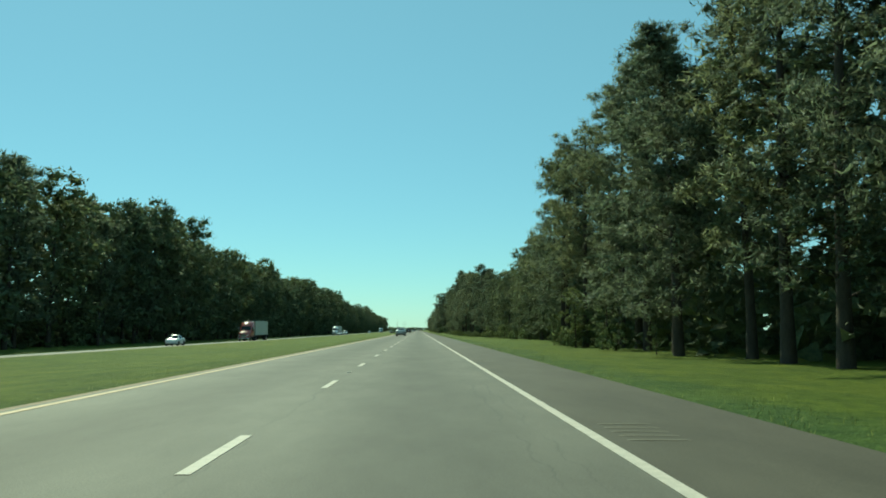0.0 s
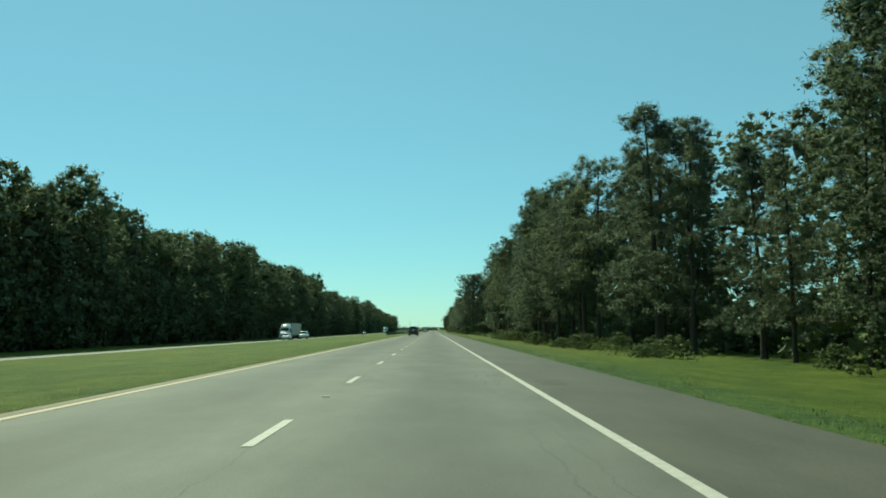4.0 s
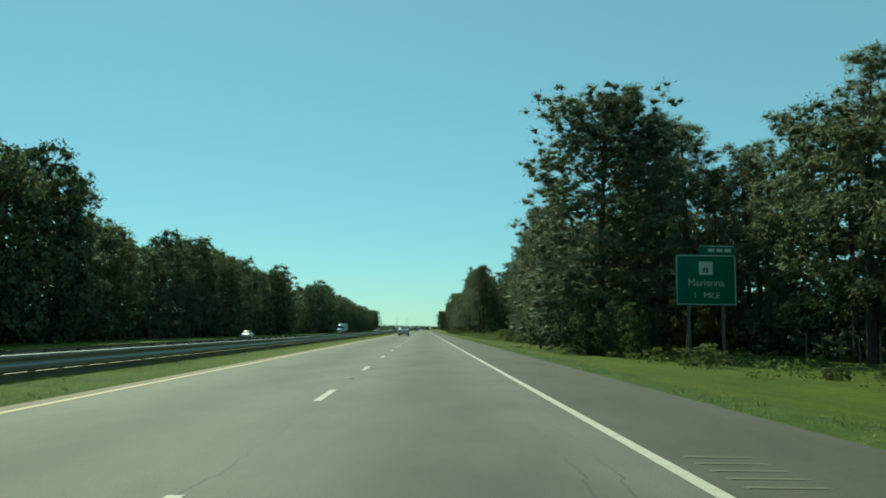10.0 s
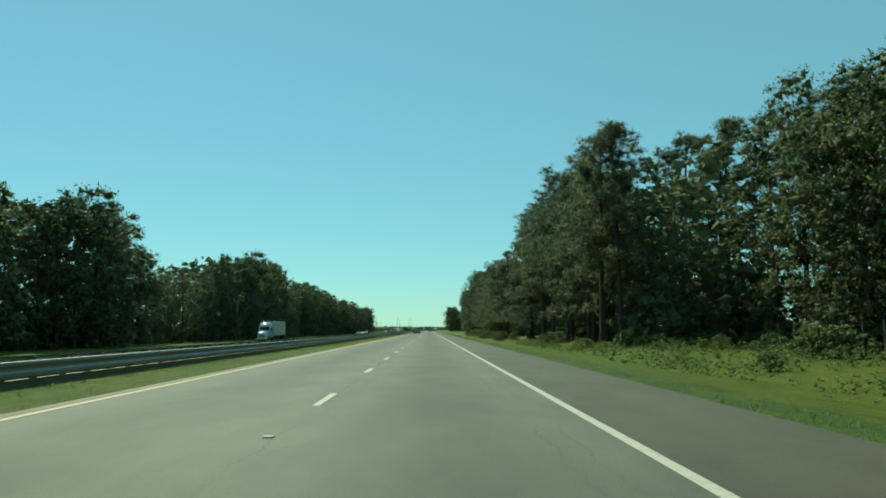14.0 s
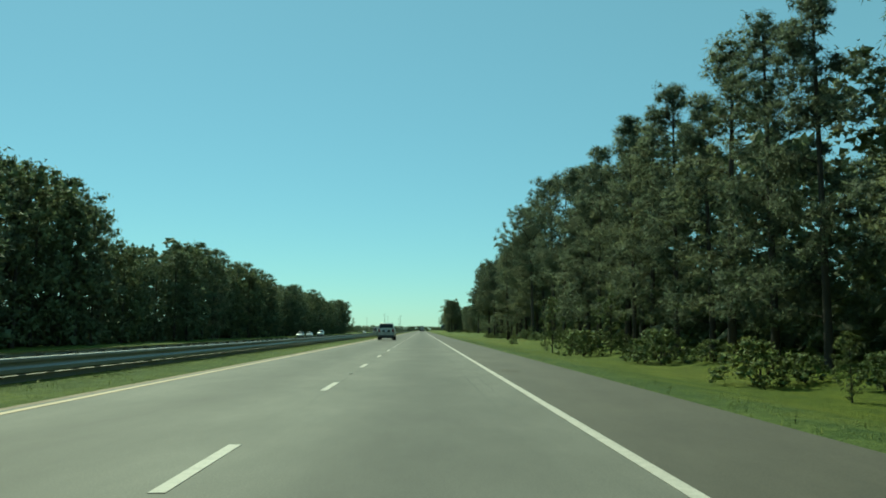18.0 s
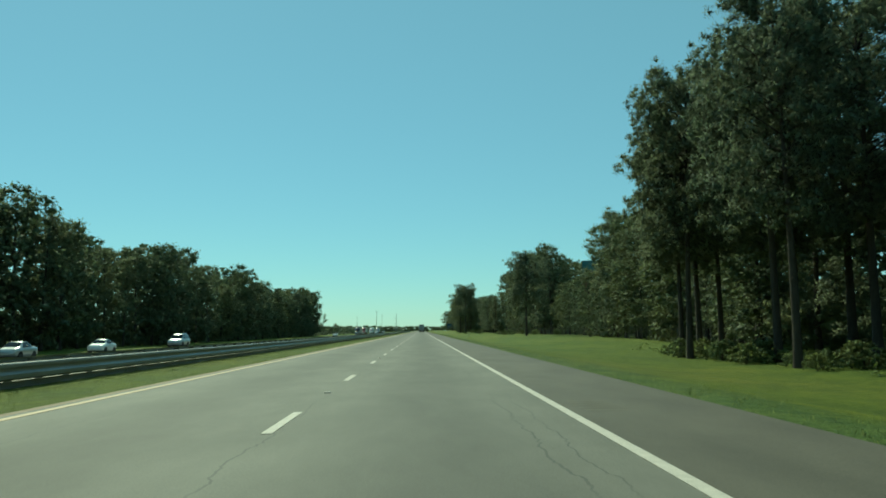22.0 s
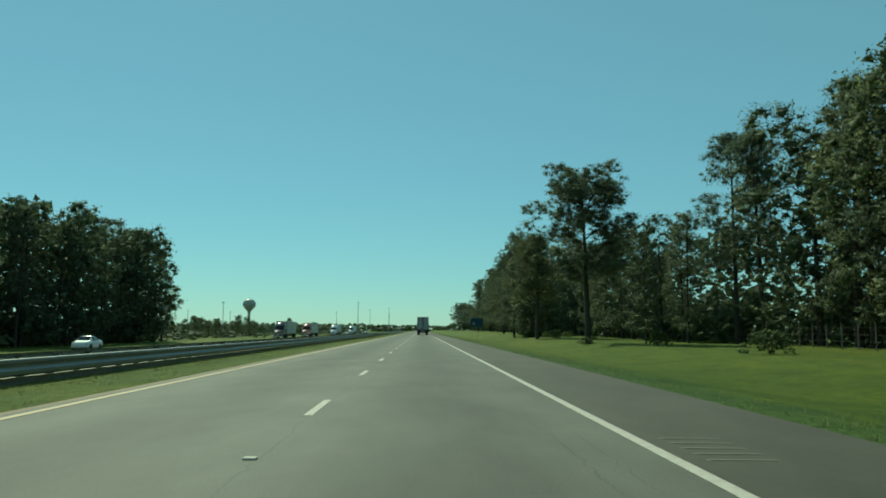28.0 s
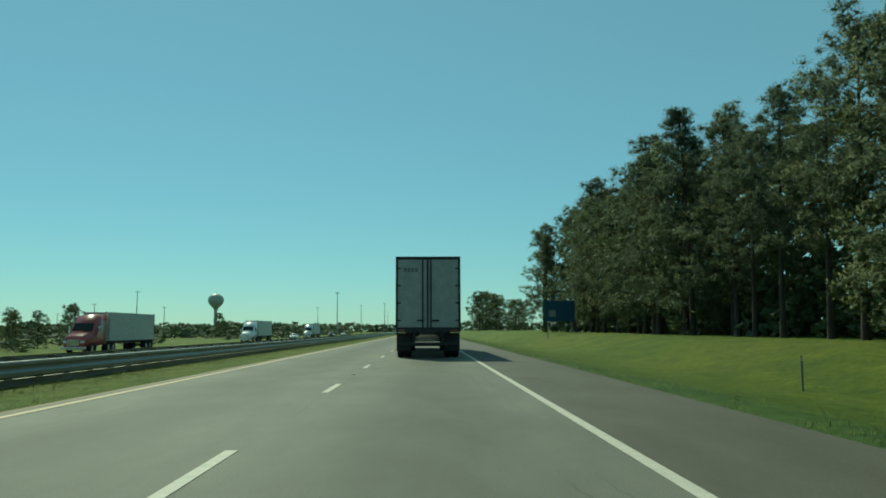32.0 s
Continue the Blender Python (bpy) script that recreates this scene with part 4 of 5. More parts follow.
def sedan(paint, label, at, long=4.5, wide=0.87, high=1.45, spoiler=False):
    h, k, w = high / 1.45, 0.79 * long / 4.5, wide
    st = [(0.0, 0.42, 0.76, 0.86, w * 0.88, w * 0.62), (0.05, 0.36, 0.88, 0.99, w * 0.94, w * 0.68), (0.3, 0.29, 0.94, 1.03 * h, w * 0.985, w * 0.72),
          (0.78, 0.24, 0.95, 1.06 * h, w, w * 0.7), (1.2, 0.22, 0.96, 1.28 * h, w, w * 0.66), (1.62, 0.22, 0.96, 1.41 * h, w, w * 0.64), (2.1, 0.22, 0.96, 1.45 * h, w, w * 0.63),
          (2.62, 0.22, 0.95, 1.42 * h, w, w * 0.64), (3.1, 0.22, 0.94, 1.2 * h, w, w * 0.7), (3.5, 0.24, 0.9, 0.99 * h, w * 0.99, w * 0.74), (4.1, 0.26, 0.8, 0.9 * h, w * 0.96, w * 0.7), (4.38, 0.32, 0.66, 0.76, w * 0.86, w * 0.6), (4.5, 0.4, 0.56, 0.62, w * 0.7, w * 0.5)]
    st = [(y * k, *rest) for y, *rest in st]
    lamp = [(w * 0.72, 0.955), (w * 0.84, 0.91), (w * 0.885, 0.78), (w * 0.88, 0.69), (w * 0.54, 0.69), (w * 0.6, 0.8)]
    return car("car", paint, label, "car", at, st, (0.86 * k, 1.55 * k), (3.42 * k, 2.74 * k), ((1.2 * k, 2.02 * k, 1.62 * k, 2.0 * k), (2.1 * k, 3.2 * k, 2.08 * k, 2.62 * k)), (0.84 * k, 3.62 * k), lamp, 0.31, False, spoiler, 0.76)


def suv(paint, label, at, high=1.88, wide=0.95, rack=True):
    h, k, w = high / 1.88, 0.84, wide
    st = [(0.0, 0.5, 0.86, 1.0, w * 0.92, w * 0.82), (0.05, 0.44, 1.1, 1.24, w * 0.955, w * 0.82), (0.16, 0.38, 1.15, 1.5 * h, w * 0.98, w * 0.79), (0.38, 0.35, 1.16, 1.78 * h, w, w * 0.75), (0.8, 0.33, 1.16, 1.86 * h, w, w * 0.73),
          (1.6, 0.33, 1.16, 1.88 * h, w, w * 0.72), (2.5, 0.33, 1.15, 1.87 * h, w, w * 0.72), (3.0, 0.33, 1.15, 1.79 * h, w, w * 0.73), (3.4, 0.34, 1.14, 1.5 * h, w, w * 0.78), (3.75, 0.35, 1.1, 1.22, w * 0.99, w * 0.8), (4.5, 0.36, 1.0, 1.14, w * 0.97, w * 0.8), (4.85, 0.42, 0.85, 0.98, w * 0.92, w * 0.74), (4.98, 0.5, 0.7, 0.8, w * 0.84, w * 0.66)]
    st = [(y * k, *rest) for y, *rest in st]
    lamp = [(w * 0.9, 1.2), (w * 0.7, 1.21), (w * 0.67, 1.13), (w * 0.67, 0.86), (w * 0.91, 0.86)]
    return car("suv", paint, label, "car", at, st, (0.085 * k, 0.36 * k), (3.68 * k, 3.05 * k), ((0.42 * k, 1.25 * k, 0.62 * k, 1.25 * k), (1.34 * k, 2.2 * k, 1.34 * k, 2.2 * k), (2.3 * k, 3.45 * k, 2.3 * k, 2.95 * k)), (0.95, 3.95 * k), lamp, 0.39, rack, False, 0.99, True)


def lorry(label, at, cab_paint, box_mat=None, trailer=13.0, bars=True):
    """A tractor with a box trailer; the trailer's doors at y = 0."""
    box_mat = box_mat or TRAILER
    t = tagged(new("semi_truck"), label, "truck", "road traffic")
    w, z0, z1 = 1.3, 1.16, 4.06
    part("trailer_box", boxed(-w, w, 0.06, trailer, z0, z1, bevel=0.03), box_mat, t)
    part("door_frame", box(box(box(boxed(-w - 0.01, -w + 0.07, -0.02, 0.1, z0 - 0.02, z1 + 0.01, bevel=0.01), w - 0.07, w + 0.01, -0.02, 0.1, z0 - 0.02, z1 + 0.01, bevel=0.01), -w, w, -0.02, 0.1, z1 - 0.09, z1 + 0.02, bevel=0.01), -w, w, -0.025, 0.12, z0 - 0.14, z0 + 0.05, bevel=0.01), PLASTIC, t, "dark door frame and sill")
    for s in (1, -1):
        d = part("trailer_door", boxed(min(s * 0.015, s * 1.21), max(s * 0.015, s * 1.21), 0.0, 0.06, z0 + 0.06, z1 - 0.1, bevel=0.012), box_mat, t)
        for z in (1.5, 2.2, 2.9, 3.6):
            part("hinge", boxed(s * 1.17 - 0.07, s * 1.17 + 0.07, -0.025, 0.0, z - 0.03, z + 0.03, bevel=0.008), PLASTIC, d, "dark hinge")
        for x in ((0.1, 0.3) if s < 0 else (0.03,)):
            bm = bmesh.new()
            rod(bm, (s * x + 0.08, -0.03, z0 + 0.04), (s * x + 0.08, -0.03, z1 - 0.12), 0.028, None, 8)
            part("lock_rod", bm, PLASTIC, d, "dark locking rod")
        part("lock_handle", boxed(s * 0.3 - 0.14, s * 0.3 + 0.14, -0.05, -0.01, z0 + 0.3, z0 + 0.37, bevel=0.01), PLASTIC, d, "dark lock handle")
        part("tail_lamp", boxed(s * 1.05 - 0.12, s * 1.05 + 0.12, -0.04, 0.02, z0 - 0.12, z0 - 0.02, bevel=0.01), LAMP_RED, t, "red tail lamp")
        part("mud_flap", boxed(s * 0.98 - 0.3, s * 0.98 + 0.3, 0.3, 0.32, 0.28, 1.0), PLASTIC, t, "black mud flap")
        for y in (0.95, 2.2, trailer - 1.3, trailer - 0.1, trailer + 3.6):
            for x in ((1.12, 0.82) if y < trailer + 1 else (1.05,)):
                wheel(t, s * x, y, 0.5, 0.27, s)
    if bars:
        for k in range(4):
            part("lettering_bar", boxed(-0.98 + 0.15 * k, -0.87 + 0.15 * k, -0.012, 0.0, 3.45, 3.62), TRAILER_INK, t, "faded grey bar of lettering")
    part("chassis", box(box(boxed(-0.55, -0.4, 0.2, trailer, 0.85, 1.15), 0.4, 0.55, 0.2, trailer, 0.85, 1.15), -1.1, 1.1, 0.9, 2.3, 0.45, 0.55), PLASTIC, t, "dark chassis rails and axles")
    part("bumper_guard", box(box(boxed(-1.15, 1.15, -0.02, 0.1, 0.5, 0.62, bevel=0.01), -0.62, -0.52, 0.0, 0.1, 0.55, 1.1), 0.52, 0.62, 0.0, 0.1, 0.55, 1.1), PLASTIC, t, "dark underride guard")
    # tractor
    c0 = trailer + 0.7
    rings = [(c0, [(0, 0.9), (1.18, 0.9), (1.22, 1.6), (1.22, 2.9), (1.1, 3.75), (0, 3.85)]), (c0 + 1.2, [(0, 0.8), (1.2, 0.8), (1.24, 1.6), (1.22, 2.9), (1.08, 3.65), (0, 3.75)]),
             (c0 + 2.1, [(0, 0.7), (1.18, 0.7), (1.2, 1.5), (1.16, 2.6), (0.95, 3.0), (0, 3.05)]), (c0 + 2.7, [(0, 0.7), (1.1, 0.7), (1.1, 1.4), (1.0, 1.95), (0.8, 2.05), (0, 2.1)]),
             (c0 + 4.2, [(0, 0.65), (1.0, 0.65), (1.0, 1.2), (0.9, 1.65), (0.7, 1.72), (0, 1.75)]), (c0 + 4.5, [(0, 0.6), (0.9, 0.6), (0.9, 1.0), (0.8, 1.35), (0.6, 1.4), (0, 1.42)])]
    cab = part("cab", loft(rings), cab_paint, t, "", True)
    part("windscreen", sheet([(0.98, c0 + 2.63, 2.15), (-0.98, c0 + 2.63, 2.15), (-0.92, c0 + 2.14, 2.9), (0.92, c0 + 2.14, 2.9)], 0.03, 0.04), GLASS, cab, "dark windscreen")
    part("grille", boxed(-0.55, 0.55, c0 + 4.45, c0 + 4.56, 0.75, 1.35, bevel=0.03), CHROME, cab, "chrome grille")
    part("front_bumper", boxed(-1.15, 1.15, c0 + 4.3, c0 + 4.62, 0.38, 0.66, bevel=0.05), CHROME, cab, "chrome bumper")
    for s in (1, -1):
        part("side_window", sheet([(s * 1.235, c0 + 1.2, 2.05), (s * 1.2, c0 + 2.0, 2.05), (s * 1.16, c0 + 1.9, 2.75), (s * 1.22, c0 + 1.2, 2.75)] if s > 0 else [(s * 1.2, c0 + 2.0, 2.05), (s * 1.235, c0 + 1.2, 2.05), (s * 1.22, c0 + 1.2, 2.75), (s * 1.16, c0 + 1.9, 2.75)], 0.02, 0, 2), GLASS, cab, "dark side window")
        part("headlamp", boxed(s * 0.8 - 0.16, s * 0.8 + 0.16, c0 + 4.3, c0 + 4.52, 1.0, 1.25, bevel=0.04), LAMP_CLEAR, cab, "clear headlamp")
        part("mirror", boxed(s * 1.42 - 0.1, s * 1.42 + 0.1, c0 + 2.1, c0 + 2.2, 1.9, 2.6, bevel=0.03), CHROME, cab, "chrome mirror")
        bm = bmesh.new()
        rod(bm, (s * 1.1, c0 - 0.25, 0.9), (s * 1.1, c0 - 0.25, 4.1), 0.08, None, 10)
        part("exhaust_stack", bm, CHROME, t, "chrome exhaust stack")
    t.matrix_basis = at
    return t


here = lambda x, y, z=0.0, turn=0.0: pose(x, y, z, 0, 0, turn)
sedan(PAINT_SILVER, "silver-grey sedan on the overtaking lane", here(-3.32, 145.0), 4.6, 0.92, 1.45)
suv(PAINT_DARK, "dark maroon sport utility car on the overtaking lane", here(-3.9, 304.0), 1.8, 0.95, False)
sedan(PAINT_WHITE, "small white sedan with a low boot spoiler", here(-3.55, 509.6), 4.3, 0.86, 1.48, True)
suv(PAINT_BEIGE, "champagne-coloured sport utility car with chrome roof rails", here(-3.95, 773.4))
lorry("white box semi-trailer truck seen from its rear doors", here(0.08, 1242.4), PAINT_WHITE)

# the oncoming carriageway
far_z = lambda x: -0.82 + (x - OPP_NEAR) / (OPP_FAR - OPP_NEAR) * -0.51
facing = lambda x, y: here(x, y, far_z(x), 180)
lorry("semi-trailer truck with a dark red cab", facing(-34.5, 174.5), PAINT_RED)
sedan(PAINT_WHITE, "white oncoming sedan in the sun", facing(-32.5, 108))
sedan(PAINT_WHITE, "white oncoming sedan on pale asphalt", facing(-32.5, 329))
lorry("white oncoming semi-trailer truck with white cab", facing(-36.5, 362), PAINT_WHITE)
suv(PAINT_WHITE, "white oncoming sport utility car", facing(-32.5, 352))
sedan(PAINT_SILVER, "silver oncoming sedan on pale asphalt", facing(-33, 531))
lorry("white semi-trailer truck with a pale blue cab", facing(-33.5, 712), PAINT_TEAL)
sedan(PAINT_SILVER, "silver oncoming sedan on pale asphalt", facing(-33.0, 904))
sedan(PAINT_WHITE, "white oncoming sedan on pale asphalt", facing(-33.0, 921))
suv(PAINT_SILVER, "silver oncoming sport utility car", facing(-33.0, 947))
sedan(PAINT_WHITE, "white oncoming sedan on pale asphalt", facing(-33.0, 1141))
lorry("oncoming semi-trailer truck with a dark cab", facing(-33.2, 1261), PAINT_DARK)
lorry("oncoming semi-trailer truck with a red cab", facing(-33.2, 1304), PAINT_RED)
lorry("oncoming semi-trailer truck with a white cab", facing(-33.2, 1375), PAINT_WHITE)
sedan(PAINT_WHITE, "white oncoming sedan on pale asphalt", facing(-33, 1411))
lorry("distant oncoming semi-trailer truck with silver cab", facing(-33.5, 1452), PAINT_SILVER)
sedan(PAINT_DARK, "dark oncoming sedan on pale asphalt", facing(-33, 1490))
sedan(PAINT_SILVER, "silver oncoming sedan on pale asphalt", facing(-33, 1530))


# ---- beside the road ----
STEEL = two_tone("galvanised_steel", (0.19, 0.188, 0.178), (0.29, 0.287, 0.272), 2.5, 0.42, 0.3, relief=0.05, stretch=(1, 0.3, 1))
POST_WOOD = two_tone("weathered_timber", (0.1, 0.085, 0.07), (0.22, 0.19, 0.16), 6, 0.9, stretch=(1, 1, 0.3))
SIGN_GREEN = plain("sign_green", (0.0, 0.13, 0.085), 0.4)
SIGN_BLUE = plain("sign_blue", (0.008, 0.065, 0.13), 0.4)
SIGN_WHITE = plain("sign_white", (0.6, 0.62, 0.6), 0.4)
POLE = two_tone("grey_pole", (0.2, 0.2, 0.2), (0.33, 0.33, 0.33), 3, 0.5, 0.5)
TOWER = plain("tower_paint", (0.4, 0.39, 0.37), 0.5)

# double-sided guard rail along the median: posts, blocks and two beams
RAIL_X, RAIL_FROM, RAIL_TO, RAIL_STEP = -9.3, 392.0, 1480.0, 1.41
rail = tagged(new("guard_rail"), "double-sided galvanised steel guard rail on posts", "guard rail")
W_BEAM = [(0.0, 0.33), (0.06, 0.37), (0.062, 0.46), (0.012, 0.525), (0.012, 0.575), (0.062, 0.62), (0.06, 0.685), (0.045, 0.705), (-0.02, 0.71)]


def beam(s, y0, y1):
    z = bank(RAIL_X, 0)
    front = [(s * (0.19 + x), h + z) for x, h in W_BEAM]
    back = [(s * (0.183 + x), h + z) for x, h in reversed(W_BEAM)]
    return sweep("beam", front + back + front[:1], [y0, y1], STEEL)


for s in (1, -1):
    y = RAIL_FROM
    while y < RAIL_TO:
        hang("rail_beam", beam(s, y, y + 12.8), rail, at=Matrix.Translation((RAIL_X, 0, 0)))
        y += 12.8
z_rail = bank(RAIL_X, 0)
RUB = [(0.08, 0.15), (0.17, 0.15), (0.17, 0.17), (0.1, 0.17), (0.1, 0.29), (0.17, 0.29), (0.17, 0.31), (0.08, 0.31), (0.08, 0.15)]
y = RAIL_FROM
while y < RAIL_TO:
    hang("rub_rail", sweep("rub_rail", [(x, h + z_rail) for x, h in RUB], [y, y + 12.8], STEEL), rail, "low steel rub rail", at=Matrix.Translation((RAIL_X, 0, 0)))
    y += 12.8
post_mesh = bpy.data.meshes.new("post")
box(box(bm := bmesh.new(), -0.08, 0.08, -0.07, 0.07, -0.5, 0.68, 0.01), -0.185, 0.185, -0.06, 0.06, 0.44, 0.66, 0.008)
bm.to_mesh(post_mesh), bm.free(), post_mesh.materials.append(POST_WOOD)
near_posts = [RAIL_FROM + 0.4 + RAIL_STEP * i for i in range(int((RAIL_TO - RAIL_FROM) / RAIL_STEP))]
for y in near_posts[:300]:
    hang("rail_post", post_mesh, rail, at=Matrix.Translation((RAIL_X, y, z_rail)))
bm = bmesh.new()
for y in near_posts[300:]:
    box(bm, RAIL_X - 0.08, RAIL_X + 0.08, y - 0.07, y + 0.07, z_rail - 0.5, z_rail + 0.68)
    box(bm, RAIL_X - 0.185, RAIL_X + 0.185, y - 0.06, y + 0.06, z_rail + 0.44, z_rail + 0.66)
tagged(part("rail_post_rest", bm, POST_WOOD, rail, "row of further rail posts"), kind="stuff")
# the second rail, towards the oncoming traffic
FAR_X, z_far = -14.2, bank(-14.2, 0) + 0.07
rail_far = tagged(new("guard_rail"), "galvanised steel guard rail facing the oncoming traffic", "guard rail")
y = RAIL_FROM
while y < RAIL_TO:
    hang("rail_beam", beam(-1, y, y + 12.8), rail_far, at=Matrix.Translation((FAR_X, 0, z_far - z_rail)))
    y += 12.8
bm = bmesh.new()
for y in near_posts[::2]:
    box(bm, FAR_X - 0.08, FAR_X + 0.08, y - 0.07, y + 0.07, z_far - 0.6, z_far + 0.68)
    box(bm, FAR_X - 0.185, FAR_X + 0.05, y - 0.06, y + 0.06, z_far + 0.44, z_far + 0.66)
tagged(part("rail_post_rest", bm, POST_WOOD, rail_far, "row of rail posts"), kind="stuff")
bm = bmesh.new()
for s in (1, -1):
    box(bm, RAIL_X + s * 0.21 - 0.05, RAIL_X + s * 0.21 + 0.05, RAIL_FROM - 0.35, RAIL_FROM + 0.05, z_rail + 0.37, z_rail + 0.72, 0.04)
part("rail_end", bm, STEEL, rail, "rounded end piece of the rail")


def letters(text, size, at, parent, mat, name="lettering"):
    c = bpy.data.curves.new(name, "FONT")
    c.body, c.size, c.align_x, c.align_y, c.extrude = text, size, "CENTER", "CENTER", 0.006
    ob = new(name, c)
    ob.data.materials.append(mat)
    ob.parent, ob.matrix_basis = parent, at
    return ob


# green guide sign
sx, sy, sz = 21.4, 442.0, bank(21.4, 442)
sign = tagged(new("road_sign"), "green motorway guide sign on two timber posts", "road sign")
face = part("sign_panel", boxed(-2.2, 2.2, -0.03, 0.03, 2.65, 6.3, bevel=0.02), SIGN_GREEN, sign, "green panel with a pale border")
part("exit_tab", boxed(-0.4, 2.15, -0.03, 0.03, 6.33, 7.0, bevel=0.02), SIGN_GREEN, sign, "small green exit tab")
for x0, x1, z0, z1 in ((-2.15, 2.15, 6.2, 6.26), (-2.15, 2.15, 2.69, 2.75), (-2.15, -2.09, 2.69, 6.26), (2.09, 2.15, 2.69, 6.26), (-0.36, 2.11, 6.9, 6.95)):
    part("sign_border", boxed(x0, x1, -0.036, -0.031, z0, z1), SIGN_WHITE, face, "pale border line")
part("route_shield", boxed(-0.5, 0.5, -0.045, -0.032, 4.85, 5.8, bevel=0.01), SIGN_WHITE, sign, "white route shield")
for k in range(2):
    part("number_bar", boxed(-0.2 + 0.22 * k, -0.06 + 0.22 * k, -0.052, -0.044, 5.0, 5.35), INK, sign, "dark bar")
letters("Marianna", 0.72, pose(0, -0.04, 4.25, 90), sign, SIGN_WHITE)
letters("1   MILE", 0.58, pose(0, -0.04, 3.35, 90), sign, SIGN_WHITE)
for k in range(3):
    part("tab_bar", boxed(0.2 + 0.6 * k, 0.65 + 0.6 * k, -0.038, -0.031, 6.5, 6.75), SIGN_WHITE, sign, "pale bar of lettering")
for x in (-1.25, 1.25):
    part("sign_post", boxed(x - 0.1, x + 0.1, 0.04, 0.22, -1.7, 6.2, bevel=0.01), POST_WOOD, sign, "timber post")
sign.matrix_basis = pose(sx, sy, sz + 1.2) @ Matrix.Diagonal((1.07, 1.0, 1.07, 1.0))

# blue service sign farther on
sign = tagged(new("road_sign"), "blue motorway service sign on steel posts", "road sign")
part("sign_panel", boxed(-2.0, 2.0, -0.03, 0.03, 1.7, 4.4, bevel=0.02), SIGN_BLUE, sign, "blue panel")
for x0, x1, z0, z1 in ((-1.45, -0.55, 2.3, 3.15), (0.5, 1.5, 2.3, 3.15)):
    part("logo_panel", boxed(x0, x1, -0.04, -0.03, z0, z1, bevel=0.005), SIGN_BLUE if x0 > 0 else POLE, sign, "plain logo panel")
for x in (-1.6, 1.5):
    part("sign_post", boxed(x - 0.06, x + 0.06, 0.04, 0.14, -0.6, 4.2, bevel=0.01), POLE, sign, "steel post")
sign.matrix_basis = pose(17.6, 1313.5, bank(17.6, 1313.5))

# small delineator posts
for x, y, h in ((12.1, 1236.0, 1.15), (12.1, 1040.0, 1.15)):
    d = tagged(new("marker_post"), "slim dark steel marker post on the grass", "post")
    part("shaft", boxed(-0.035, 0.035, -0.02, 0.02, -0.3, h, bevel=0.006), POLE, d)
    part("reflector", boxed(-0.03, 0.03, -0.03, -0.02, h - 0.16, h - 0.06), PLATE, d, "small pale reflector")
    d.matrix_basis = pose(x, y, bank(x, y))


def billboard(label, at, wide, panels, top, posts, faces):
    b = tagged(new("billboard"), label, "billboard")
    for (z0, z1), mat, words in zip(panels, faces, ("upper", "lower")):
        p = part("panel", boxed(-wide / 2, wide / 2, -0.15, 0.15, z0, z1, bevel=0.03), mat, b)
        for k in range(9):
            x = -wide / 2 + (k + 0.5) * wide / 9
            part("panel_rib", boxed(x - 0.04, x + 0.04, 0.15, 0.24, z0, z1), POLE, p, "steel rib")
        part("catwalk", boxed(-wide / 2, wide / 2, -0.9, -0.15, z0 - 0.18, z0 - 0.08), POLE, b, "steel catwalk")
    for x in posts:
        bm = bmesh.new()
        rod(bm, (x, 0.45, -0.5), (x, 0.45, top - 0.4), 0.35, 0.32, 14)
        part("mast", bm, POLE, b, "grey steel mast")
    b.matrix_basis = at
    return b


TEAL = two_tone("faded_teal_poster", (0.025, 0.1, 0.115), (0.055, 0.16, 0.175), 0.25, 0.6, relief=0)
RED = two_tone("dark_red_poster", (0.1, 0.014, 0.012), (0.16, 0.025, 0.02), 0.3, 0.6, relief=0)
PALE = two_tone("pale_poster_back", (0.3, 0.31, 0.31), (0.42, 0.43, 0.43), 0.3, 0.6, relief=0)
bb = billboard("two-panel billboard above the trees, teal over dark red", pose(45.4, 1021, 0, 0, 0, -4), 14.6, ((13.7, 17.3), (9.2, 13.2)), 17, (-4, 4), (TEAL, RED))
FADED = plain("faded_lettering", (0.2, 0.11, 0.1), 0.6)
for z, words in ((11.75, (2.6, 0.0)), (10.75, (1.7, 1.0))):
    x = -5.6
    for w in words:
        k = 0
        while k * 0.42 < w:
            part("lettering_bar", boxed(x, x + 0.28, -0.17, -0.15, z, z + (0.55 if k == 0 else 0.38)), FADED, bb, "faded pale bar of lettering")
            x, k = x + 0.42, k + 1
        x += 0.4
part("lettering_bar", boxed(-6.9, -2.0, -0.17, -0.15, 14.2, 14.8), POST_WOOD, bb, "dark picture strip")
billboard("grey billboard on a single mast beyond the far carriageway", pose(-105, 1366, 0, 0, 0, 6), 17, ((7.8, 13.2),), 13, (0,), (PALE,))

